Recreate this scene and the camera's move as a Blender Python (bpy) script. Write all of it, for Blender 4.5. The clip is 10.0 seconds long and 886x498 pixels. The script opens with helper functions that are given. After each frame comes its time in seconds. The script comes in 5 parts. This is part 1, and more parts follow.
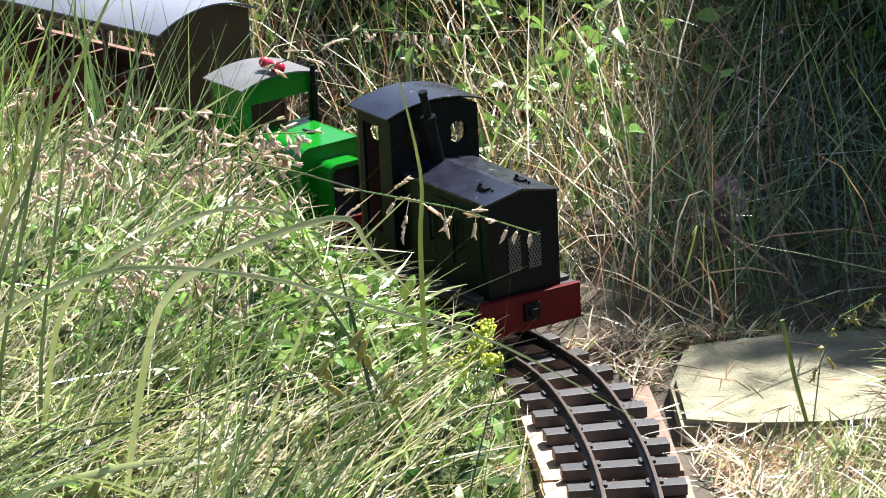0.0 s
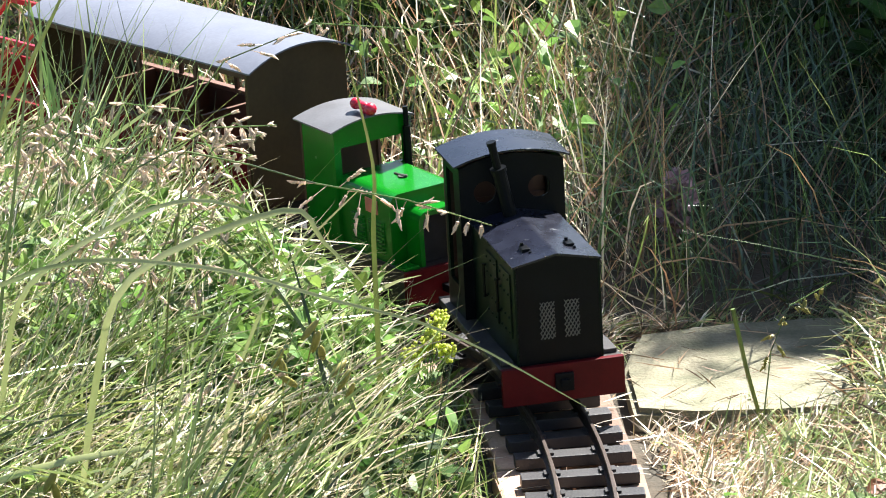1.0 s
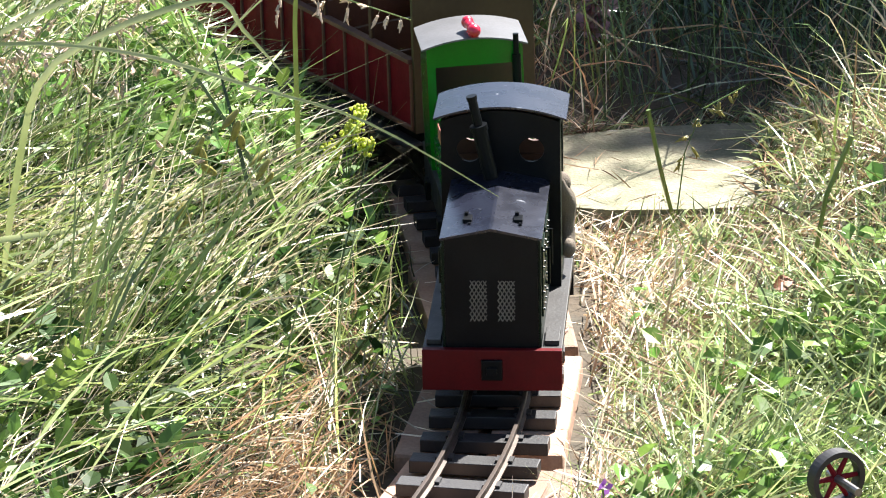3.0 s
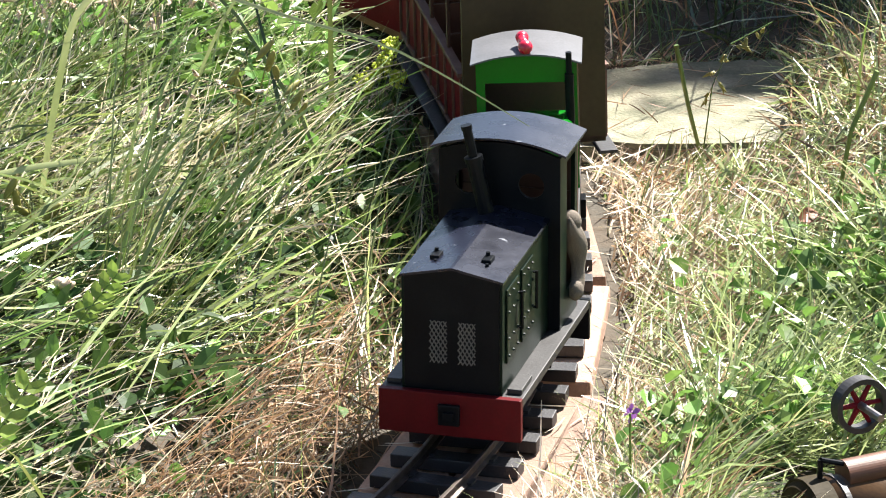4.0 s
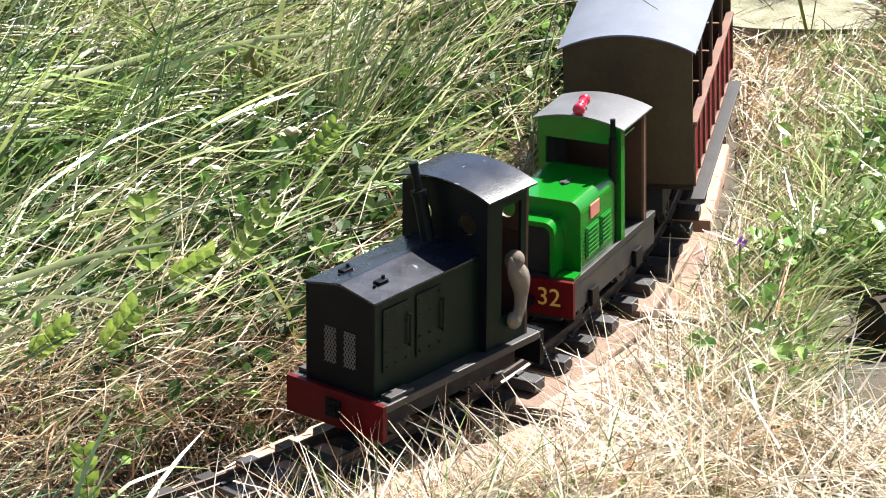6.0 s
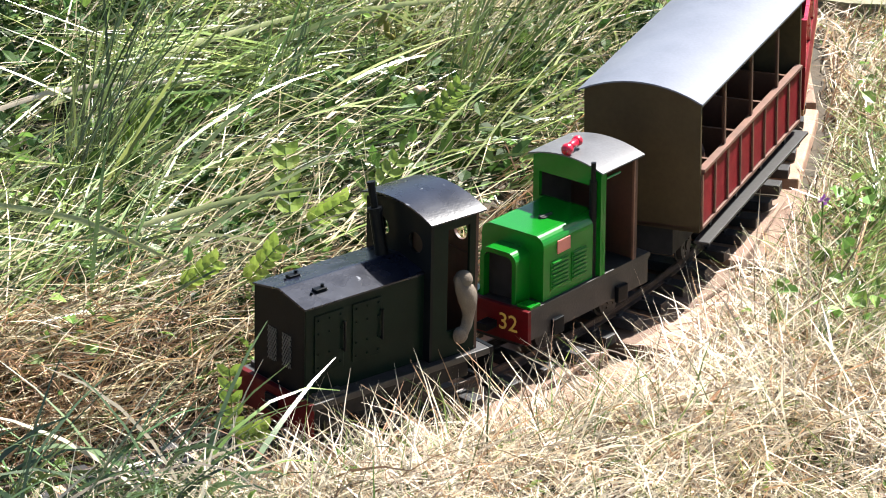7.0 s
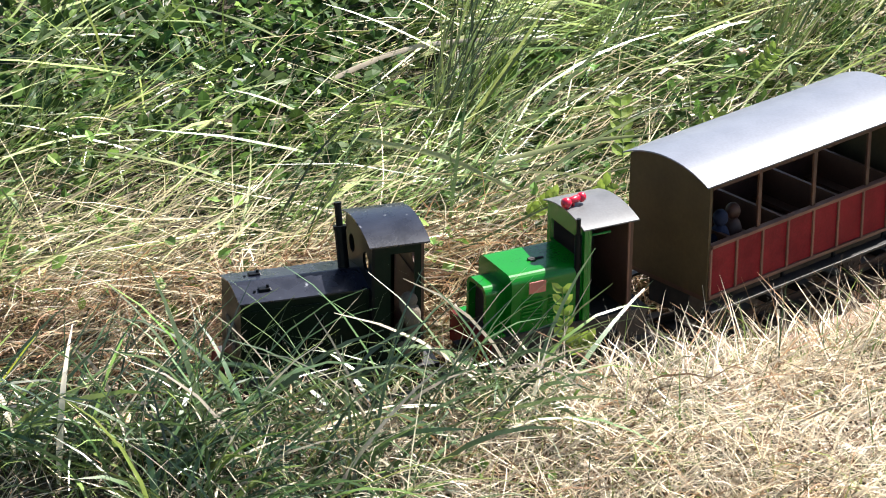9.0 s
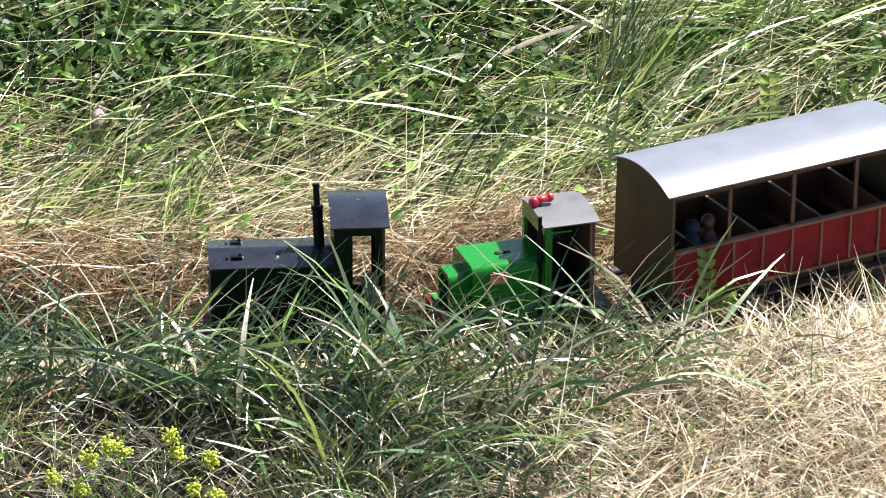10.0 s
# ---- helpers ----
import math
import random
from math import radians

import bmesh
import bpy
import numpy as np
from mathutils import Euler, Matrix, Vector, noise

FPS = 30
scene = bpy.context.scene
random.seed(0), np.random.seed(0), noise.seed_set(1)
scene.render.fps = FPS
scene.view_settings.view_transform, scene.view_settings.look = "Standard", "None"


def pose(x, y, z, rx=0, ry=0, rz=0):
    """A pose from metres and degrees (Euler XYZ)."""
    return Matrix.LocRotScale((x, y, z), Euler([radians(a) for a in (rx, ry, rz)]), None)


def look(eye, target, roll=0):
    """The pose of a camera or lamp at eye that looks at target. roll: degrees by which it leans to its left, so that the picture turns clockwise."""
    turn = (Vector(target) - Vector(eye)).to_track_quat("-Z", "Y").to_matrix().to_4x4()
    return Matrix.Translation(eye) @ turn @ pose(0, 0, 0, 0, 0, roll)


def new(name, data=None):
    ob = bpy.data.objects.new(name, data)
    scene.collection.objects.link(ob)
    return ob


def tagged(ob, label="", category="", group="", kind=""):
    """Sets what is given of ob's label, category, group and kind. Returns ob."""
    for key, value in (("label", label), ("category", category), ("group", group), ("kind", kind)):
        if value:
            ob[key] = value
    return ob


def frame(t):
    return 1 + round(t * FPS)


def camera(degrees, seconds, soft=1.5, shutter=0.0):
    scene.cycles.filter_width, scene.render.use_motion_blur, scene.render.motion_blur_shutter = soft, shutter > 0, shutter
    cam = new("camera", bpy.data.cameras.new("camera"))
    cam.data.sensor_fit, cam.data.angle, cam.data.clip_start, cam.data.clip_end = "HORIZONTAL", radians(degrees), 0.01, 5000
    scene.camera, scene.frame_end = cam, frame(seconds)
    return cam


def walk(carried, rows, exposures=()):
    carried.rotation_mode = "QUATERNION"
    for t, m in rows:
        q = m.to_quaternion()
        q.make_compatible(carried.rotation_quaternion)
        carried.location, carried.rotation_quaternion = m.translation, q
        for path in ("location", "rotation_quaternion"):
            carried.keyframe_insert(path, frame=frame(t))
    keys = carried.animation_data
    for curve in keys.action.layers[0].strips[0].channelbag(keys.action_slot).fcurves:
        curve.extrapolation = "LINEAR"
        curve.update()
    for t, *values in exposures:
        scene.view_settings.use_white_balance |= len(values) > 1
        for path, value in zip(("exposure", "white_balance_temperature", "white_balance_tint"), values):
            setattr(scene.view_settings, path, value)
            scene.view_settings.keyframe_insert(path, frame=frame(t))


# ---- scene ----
# A garden railway: a small train comes round a bend through long grass, in late sun from behind.

cam = camera(11.0, 10.0, soft=1.05)
CAMERA_ROWS = [
    (0.0, -0.0272, 1.1178, 1.2740, 72.643, 2.155, 0.720),
    (0.5, -0.0250, 1.0928, 1.2810, 72.600, 2.412, 0.555),
    (1.0, -0.0176, 1.0864, 1.2818, 72.540, 2.354, 0.189),
    (1.5, -0.0073, 1.0664, 1.2849, 72.388, 2.034, -0.252),
    (2.0, 0.0003, 1.0420, 1.2833, 71.919, 2.111, -0.703),
    (2.5, 0.0000, 1.0175, 1.2736, 71.029, 1.870, -0.643),
    (2.7, 0.0006, 1.0162, 1.2689, 70.771, 1.441, -0.539),
    (4.0, -0.0082, 0.9569, 1.2728, 69.883, 0.838, 0.185),
    (4.5, -0.0105, 0.8292, 1.3130, 69.488, 0.761, 0.442),
    (5.0, -0.0175, 0.5963, 1.3950, 69.065, 0.484, 1.495),
    (5.2, -0.0173, 0.5072, 1.4265, 68.811, 0.551, 1.740),
    (6.3, -0.0009, 0.0181, 1.6159, 68.011, 0.184, 2.621),
    (6.5, 0.0032, -0.0625, 1.6487, 67.816, 0.118, 2.911),
    (7.0, 0.0182, -0.2580, 1.7301, 67.555, -0.389, 4.186),
    (7.5, 0.0394, -0.4214, 1.7992, 67.418, -0.464, 5.537),
    (8.0, 0.0694, -0.5981, 1.8773, 67.122, -0.156, 6.682),
    (8.5, 0.1039, -0.7567, 1.9516, 66.737, -0.137, 7.879),
    (9.0, 0.1509, -0.9293, 2.0317, 66.544, -0.254, 9.335),
    (9.5, 0.2049, -1.0928, 2.1125, 66.247, -0.055, 10.646),
    (10.0, 0.2733, -1.2734, 2.2051, 65.926, -0.148, 12.178),
]
walk(cam, [(t, pose(x, y, z, rx, ry, rz)) for t, x, y, z, rx, ry, rz in CAMERA_ROWS], exposures=[(0.0, 2.10), (2.5, 2.28), (4.5, 2.04), (6.5, 1.90), (8.0, 1.78), (10.0, 1.78)])

# ---- light ----
SUN_AZIMUTH, SUN_HEIGHT = 53.0, 52.0  # degrees from +x towards +y, and above the horizon
world = bpy.data.worlds.new("sky")
scene.world = world
world.use_nodes = True
wn = world.node_tree.nodes
wl = world.node_tree.links
sky = wn.new("ShaderNodeTexSky")
sky.sky_type = 'NISHITA'
sky.sun_disc = False
sky.sun_elevation = radians(SUN_HEIGHT)
sky.sun_rotation = radians(90 - SUN_AZIMUTH)
wl.new(sky.outputs[0], wn["Background"].inputs[0])
wn["Background"].inputs[1].default_value = 0.05
sun = new("sun", bpy.data.lights.new("sun", 'SUN'))
sun.data.energy = 5.0
sun.data.angle = radians(0.55)
sun.data.color = (1.0, 0.965, 0.915)
_d = Vector((math.cos(radians(SUN_AZIMUTH)) * math.cos(radians(SUN_HEIGHT)), math.sin(radians(SUN_AZIMUTH)) * math.cos(radians(SUN_HEIGHT)), math.sin(radians(SUN_HEIGHT))))
sun.matrix_world = look(_d * 20, (0, 0, 0))

# ---- materials ----
def material(name, base, rough=0.6, metal=0.0, vary=0.25, scale=60.0, fine=400.0, bump=0.15, other=None, coat=0.0, random_by="", through_light=0.0, spec=0.5, hue_spread=0.0, chips=None):
    """A surface with variation at two scales: base colour mixed with other by noise, a fine grain, roughness wear and relief."""
    m = bpy.data.materials.new(name)
    m.use_nodes = True
    n, l = m.node_tree.nodes, m.node_tree.links
    b = n["Principled BSDF"]
    co = n.new("ShaderNodeTexCoord")
    big, small = n.new("ShaderNodeTexNoise"), n.new("ShaderNodeTexNoise")
    big.inputs["Scale"].default_value, small.inputs["Scale"].default_value = scale, fine
    big.inputs["Detail"].default_value, small.inputs["Detail"].default_value = 4, 2
    l.new(co.outputs["Object"], big.inputs["Vector"])
    l.new(co.outputs["Object"], small.inputs["Vector"])
    ramp = n.new("ShaderNodeMapRange")
    ramp.inputs[1].default_value, ramp.inputs[2].default_value = 0.35, 0.68
    l.new(big.outputs[0], ramp.inputs[0])
    mix = n.new("ShaderNodeMix")
    mix.data_type = 'RGBA'
    other = other or tuple(c * (1 - vary) for c in base)
    mix.inputs[6].default_value, mix.inputs[7].default_value = (*base, 1), (*other, 1)
    l.new(ramp.outputs[0], mix.inputs[0])
    hsv = n.new("ShaderNodeHueSaturation")
    l.new(mix.outputs[2], hsv.inputs["Color"])
    val = n.new("ShaderNodeMapRange")
    val.inputs[3].default_value, val.inputs[4].default_value = 1 - vary * 0.8, 1 + vary * 0.8
    l.new(small.outputs[0], val.inputs[0])
    value_out = val.outputs[0]
    if random_by:
        if random_by == "island":
            rnd = n.new("ShaderNodeNewGeometry").outputs["Random Per Island"]
        else:
            rnd = n.new("ShaderNodeObjectInfo").outputs["Random"]
        r2 = n.new("ShaderNodeMapRange")
        r2.inputs[3].default_value, r2.inputs[4].default_value = 1 - vary * 1.4, 1 + vary * 1.4
        l.new(rnd, r2.inputs[0])
        mul = n.new("ShaderNodeMath")
        mul.operation = 'MULTIPLY'
        l.new(val.outputs[0], mul.inputs[0])
        l.new(r2.outputs[0], mul.inputs[1])
        value_out = mul.outputs[0]
        if hue_spread:
            h = n.new("ShaderNodeMapRange")
            h.inputs[3].default_value, h.inputs[4].default_value = 0.5 - hue_spread, 0.5 + hue_spread
            w = n.new("ShaderNodeTexWhiteNoise")
            w.noise_dimensions = '1D'
            l.new(rnd, w.inputs["W"])
            l.new(w.outputs["Value"], h.inputs[0])
            l.new(h.outputs[0], hsv.inputs["Hue"])
    l.new(value_out, hsv.inputs["Value"])
    l.new(hsv.outputs[0], b.inputs["Base Color"])
    if chips:
        # small knocks in the paint
        spot = n.new("ShaderNodeTexNoise")
        spot.inputs["Scale"].default_value, spot.inputs["Detail"].default_value = 75, 5
        l.new(co.outputs["Object"], spot.inputs["Vector"])
        cut = n.new("ShaderNodeMapRange")
        cut.inputs[1].default_value, cut.inputs[2].default_value = 0.69, 0.76
        l.new(spot.outputs[0], cut.inputs[0])
        worn = n.new("ShaderNodeMix")
        worn.data_type = 'RGBA'
        l.new(cut.outputs[0], worn.inputs[0])
        l.new(hsv.outputs[0], worn.inputs[6])
        worn.inputs[7].default_value = (*chips, 1)
        l.new(worn.outputs[2], b.inputs["Base Color"])
    rr = n.new("ShaderNodeMapRange")
    rr.inputs[3].default_value, rr.inputs[4].default_value = max(0.03, rough * 0.75), min(1, rough * 1.3)
    l.new(big.outputs[0], rr.inputs[0])
    l.new(rr.outputs[0], b.inputs["Roughness"])
    b.inputs["Metallic"].default_value = metal
    b.inputs["Specular IOR Level"].default_value = spec
    b.inputs["Coat Weight"].default_value = coat
    b.inputs["Coat Roughness"].default_value = 0.08
    if bump:
        bp = n.new("ShaderNodeBump")
        bp.inputs["Strength"].default_value = bump
        bp.inputs["Distance"].default_value = 0.001
        l.new(small.outputs[0], bp.inputs["Height"])
        l.new(bp.outputs[0], b.inputs["Normal"])
    if through_light:
        tr = n.new("ShaderNodeBsdfTranslucent")
        l.new(hsv.outputs[0], tr.inputs["Color"])
        ms = n.new("ShaderNodeMixShader")
        ms.inputs[0].default_value = through_light
        out = n["Material Output"]
        l.new(b.outputs[0], ms.inputs[1])
        l.new(tr.outputs[0], ms.inputs[2])
        l.new(ms.outputs[0], out.inputs["Surface"])
    return m


M_black = material("black gloss paint", (0.004, 0.0045, 0.0055), 0.34, vary=0.4, scale=25, bump=0.06, other=(0.006, 0.007, 0.008), spec=0.09)
M_roof_black = material("weathered black roof paint", (0.006, 0.007, 0.013), 0.27, vary=0.5, scale=45, bump=0.10, other=(0.010, 0.012, 0.022), spec=0.42, chips=(0.22, 0.23, 0.25))
M_dark_green = material("dark green paint", (0.004, 0.011, 0.007), 0.34, vary=0.35, scale=25, bump=0.06, spec=0.1)
M_green = material("bright green gloss paint", (0.003, 0.145, 0.008), 0.24, vary=0.12, scale=30, bump=0.05, coat=0.25, spec=0.3)
M_red = material("red buffer beam paint", (0.085, 0.003, 0.005), 0.45, vary=0.25, scale=40, bump=0.08, spec=0.15)
M_scarlet = material("scarlet plastic", (0.45, 0.006, 0.03), 0.28, vary=0.1, scale=40, bump=0.03, coat=0.4)
M_crimson = material("crimson wagon paint", (0.165, 0.008, 0.014), 0.5, vary=0.3, scale=35, bump=0.12, spec=0.12)
M_wood = material("varnished plywood", (0.30, 0.15, 0.065), 0.5, vary=0.3, scale=20, fine=250, bump=0.15, other=(0.20, 0.095, 0.04))
M_inner = material("red-brown stained wood", (0.062, 0.022, 0.012), 0.55, vary=0.3, scale=20, fine=250, bump=0.15)
M_bench = material("orange-brown seat board", (0.10, 0.037, 0.015), 0.55, vary=0.3, scale=20, fine=250, bump=0.12)
M_endwall = material("brown varnished end board", (0.062, 0.044, 0.021), 0.5, vary=0.25, scale=16, fine=220, bump=0.1, spec=0.2)
M_batten = material("pale wood batten", (0.145, 0.065, 0.042), 0.6, vary=0.3, scale=40, bump=0.15)
M_grey_roof = material("grey painted roof sheet", (0.145, 0.155, 0.185), 0.36, vary=0.2, scale=18, fine=300, bump=0.06, other=(0.115, 0.125, 0.155), spec=0.3)
M_pale_roof = material("light grey roof paint", (0.12, 0.12, 0.125), 0.36, vary=0.25, scale=30, bump=0.1, spec=0.3)
M_frame = material("grimy grey running board", (0.024, 0.022, 0.021), 0.5, vary=0.35, scale=45, bump=0.2)
M_steel = material("worn steel", (0.32, 0.31, 0.30), 0.38, metal=1.0, vary=0.3, scale=80, bump=0.1)
# wheel steel with the shadow under the train put into its colour
M_wheel = material("wheel steel darkened for shade", (0.045, 0.04, 0.036), 0.55, metal=0.4, vary=0.4, scale=80, bump=0.2)
M_rail = material("brown oxidised rail", (0.085, 0.065, 0.055), 0.45, metal=0.6, vary=0.4, scale=90, bump=0.15)
M_sleeper = material("black plastic sleeper", (0.022, 0.021, 0.023), 0.5, vary=0.4, scale=60, fine=500, bump=0.3, random_by="object")
M_brick = material("dusty pink brick", (0.25, 0.145, 0.10), 0.9, vary=0.38, scale=28, fine=320, bump=0.6, other=(0.33, 0.225, 0.16), random_by="object")
M_slab = material("pale lichen-stained concrete", (0.215, 0.195, 0.125), 0.9, vary=0.45, scale=32, fine=300, bump=1.0, other=(0.11, 0.11, 0.065))
M_soil = material("dark soil with thatch", (0.032, 0.026, 0.014), 0.95, vary=0.5, scale=22, fine=180, bump=0.8, other=(0.06, 0.042, 0.024))
M_cloth = material("grey-beige plush cloth", (0.145, 0.115, 0.085), 0.95, vary=0.3, scale=60, fine=900, bump=0.7)
M_blue = material("dark blue cloth", (0.012, 0.018, 0.05), 0.9, vary=0.3, scale=60, fine=900, bump=0.5)
M_mesh = material("pale wire mesh", (0.13, 0.127, 0.12), 0.5, metal=0.3, vary=0.2, scale=80, bump=0.05)
# near-black whose colour stands for shade in the cab, chassis and radiator
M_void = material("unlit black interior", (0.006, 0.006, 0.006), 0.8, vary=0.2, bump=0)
M_yellow = material("yellow figures", (0.62, 0.42, 0.08), 0.5, vary=0.1, bump=0)
M_pinkplate = material("faded pink maker's plate", (0.50, 0.17, 0.13), 0.5, vary=0.2, bump=0.05)
M_brass = material("olive-brown varnished boiler", (0.085, 0.042, 0.014), 0.40, vary=0.4, scale=30, bump=0.08, spec=0.3)

M_olive = material("dull olive paint", (0.030, 0.021, 0.007), 0.7, vary=0.35, scale=40, bump=0.15, spec=0.15)
M_grass = material("green grass blade", (0.100, 0.165, 0.034), 0.30, vary=0.55, scale=5, fine=60, bump=0, other=(0.215, 0.255, 0.075), random_by="island", through_light=0.24, hue_spread=0.024, spec=0.7)
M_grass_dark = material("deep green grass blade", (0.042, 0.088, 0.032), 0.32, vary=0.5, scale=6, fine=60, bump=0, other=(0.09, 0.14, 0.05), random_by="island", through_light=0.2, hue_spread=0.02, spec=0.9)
M_straw = material("dry straw", (0.78, 0.70, 0.56), 0.40, vary=0.46, scale=7, fine=60, bump=0, other=(0.56, 0.47, 0.34), random_by="island", through_light=0.3, hue_spread=0.012)
M_straw_mid = material("dull straw", (0.50, 0.43, 0.27), 0.45, vary=0.5, scale=7, fine=60, bump=0, other=(0.33, 0.27, 0.15), random_by="island", through_light=0.22, hue_spread=0.015)
M_straw_brown = material("brown dead grass", (0.29, 0.185, 0.115), 0.5, vary=0.46, scale=7, fine=60, bump=0, other=(0.33, 0.2, 0.1), random_by="island", through_light=0.22, hue_spread=0.012)
# paler copy of the grass green, with sunlight put into the colour
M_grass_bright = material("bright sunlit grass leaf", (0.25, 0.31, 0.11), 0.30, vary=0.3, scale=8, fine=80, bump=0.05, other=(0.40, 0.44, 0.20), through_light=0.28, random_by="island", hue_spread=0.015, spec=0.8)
M_leaf = material("green weed leaf", (0.095, 0.185, 0.035), 0.45, vary=0.4, scale=12, fine=150, bump=0.1, other=(0.17, 0.27, 0.06), random_by="island", through_light=0.3, hue_spread=0.018, spec=0.35)
M_leaf_dark = material("dark hedge leaf", (0.028, 0.062, 0.015), 0.5, vary=0.4, scale=9, fine=150, bump=0.1, other=(0.055, 0.1, 0.022), random_by="island", through_light=0.3, hue_spread=0.02, spec=0.22)
M_vetch = material("bright vetch leaflet", (0.20, 0.30, 0.045), 0.4, vary=0.25, scale=40, fine=200, bump=0.1, other=(0.28, 0.36, 0.07), random_by="object", through_light=0.45)
M_lime = material("lime flower sprays", (0.60, 0.66, 0.09), 0.6, vary=0.25, scale=60, bump=0, random_by="island", through_light=0.4)
M_pod = material("ripening olive seed pod", (0.30, 0.27, 0.07), 0.5, vary=0.3, scale=60, bump=0.1, through_light=0.2)
M_seed = material("dry seed husk", (0.70, 0.55, 0.42), 0.6, vary=0.3, scale=80, bump=0, random_by="island", through_light=0.3)
M_purple = material("purple petals", (0.36, 0.13, 0.45), 0.6, vary=0.2, scale=80, bump=0, through_light=0.3)
M_mauve = material("faded mauve flower head", (0.42, 0.27, 0.30), 0.8, vary=0.3, scale=80, bump=0, random_by="island", through_light=0.3)
M_deadleaf = material("brown dead leaf", (0.24, 0.09, 0.04), 0.6, vary=0.35, scale=40, bump=0.2, through_light=0.2)
M_shell = material("pale snail shell", (0.52, 0.38, 0.27), 0.4, vary=0.25, scale=90, bump=0.1)

# ---- mesh helpers ----
def finish(name, bm, mat, parent=None, label="", smooth=False, loc=None):
    bmesh.ops.recalc_face_normals(bm, faces=bm.faces)
    me = bpy.data.meshes.new(name)
    bm.to_mesh(me)
    bm.free()
    if smooth:
        for p in me.polygons:
            p.use_smooth = True
    me.materials.append(mat)
    ob = new(name, me)
    if parent is not None:
        ob.parent = parent
    if loc is not None:
        ob.matrix_basis = loc
    if label:
        tagged(ob, label)
    return ob


def part(name, bm, mat, parent, label="", smooth=False, loc=None):
    return finish(name, bm, mat, parent, label, smooth, loc)


def box(bm, x0, x1, y0, y1, z0, z1, bevel=0.0):
    vs = [bm.verts.new((x, y, z)) for x in (x0, x1) for y in (y0, y1) for z in (z0, z1)]
    fs = [bm.faces.new([vs[i] for i in q]) for q in ((0, 1, 3, 2), (4, 6, 7, 5), (0, 4, 5, 1), (2, 3, 7, 6), (0, 2, 6, 4), (1, 5, 7, 3))]
    if bevel:
        es = {e for f in fs for e in f.edges}
        bmesh.ops.bevel(bm, geom=list(es), offset=bevel, segments=2, affect='EDGES', profile=0.6)
    return bm


def box_of(*a, bevel=0.0005):
    return box(bmesh.new(), *a, bevel=bevel)


def prism_x(bm, prof, x0, x1):
    """A closed yz outline drawn out along x."""
    a = [bm.verts.new((x0, y, z)) for y, z in prof]
    b = [bm.verts.new((x1, y, z)) for y, z in prof]
    n = len(prof)
    bm.faces.new(a)
    bm.faces.new(b[::-1])
    for i in range(n):
        bm.faces.new((a[i], a[(i + 1) % n], b[(i + 1) % n], b[i]))
    return bm


def rod(bm, p0, p1, r0, r1=None, n=12):
    p0, p1 = Vector(p0), Vector(p1)
    r1 = r0 if r1 is None else r1
    q = (p1 - p0).to_track_quat('Z', 'Y')
    ring = [[bm.verts.new(p + q @ Vector((r * math.cos(2 * math.pi * i / n), r * math.sin(2 * math.pi * i / n), 0))) for i in range(n)] for p, r in ((p0, r0), (p1, r1))]
    for i in range(n):
        bm.faces.new((ring[0][i], ring[0][(i + 1) % n], ring[1][(i + 1) % n], ring[1][i]))
    bm.faces.new(ring[0][::-1])
    bm.faces.new(ring[1])
    return bm


def ball(bm, c, rx, ry=None, rz=None, u=12, v=8):
    ry, rz = ry or rx, rz or rx
    r = bmesh.ops.create_uvsphere(bm, u_segments=u, v_segments=v, radius=1)
    for w in r["verts"]:
        w.co = Vector((c[0] + w.co.x * rx, c[1] + w.co.y * ry, c[2] + w.co.z * rz))
    return bm


def plate_hole(bm, x0, x1, y0, y1, z0, z1, cy, cz, r, n=24):
    """A board across x with a round hole through it."""
    def edge(a):
        dy, dz = math.cos(a), math.sin(a)
        ts = []
        if dy:
            ts.append(((y1 if dy > 0 else y0) - cy) / dy)
        if dz:
            ts.append(((z1 if dz > 0 else z0) - cz) / dz)
        t = min(t for t in ts if t > 0)
        return cy + dy * t, cz + dz * t
    angles = sorted([2 * math.pi * i / n + 0.01 for i in range(n)] + [math.atan2(z - cz, y - cy) % (2 * math.pi) for y in (y0, y1) for z in (z0, z1)])
    rings = []
    for x in (x0, x1):
        rings.append(([bm.verts.new((x, cy + r * math.cos(a), cz + r * math.sin(a))) for a in angles], [bm.verts.new((x, *edge(a))) for a in angles]))
    k = len(angles)
    (ia, oa), (ib, ob) = rings
    for i in range(k):
        j = (i + 1) % k
        for q in ((ia[i], ia[j], oa[j], oa[i]), (ib[i], ob[i], ob[j], ib[j]), (ia[i], ib[i], ib[j], ia[j]), (oa[i], oa[j], ob[j], ob[i])):
            bm.faces.new(q)
    return bm


def arch(w, z_side, z_top, thick, n=14):
    """The yz outline of a thin roof arched across a width of 2w."""
    rise = z_top - z_side
    rad = (w * w + rise * rise) / (2 * rise)
    a = math.asin(min(1, w / rad))
    top = [(rad * math.sin(-a + 2 * a * i / n), z_top - rad + rad * math.cos(-a + 2 * a * i / n)) for i in range(n + 1)]
    low = [(y, z - thick) for y, z in top]
    return top + low[::-1]


# ---- the line of the track ----
TRACK = [(-1.5, 6.45), (-1.12, 6.1), (-.87, 5.87), (-.65, 5.655), (-.47, 5.47), (-.33, 5.305), (-.2, 5.135), (-.10, 4.99), (-.024, 4.862), (.006, 4.74), (.0245, 4.625), (.033, 4.5), (.033, 4.36),
         (.015, 4.18), (-.035, 3.99), (-.125, 3.79), (-.246, 3.623), (-.36, 3.505), (-.483, 3.406), (-.652, 3.295), (-.85, 3.215), (-1.05, 3.175), (-1.3, 3.15), (-1.7, 3.16)]


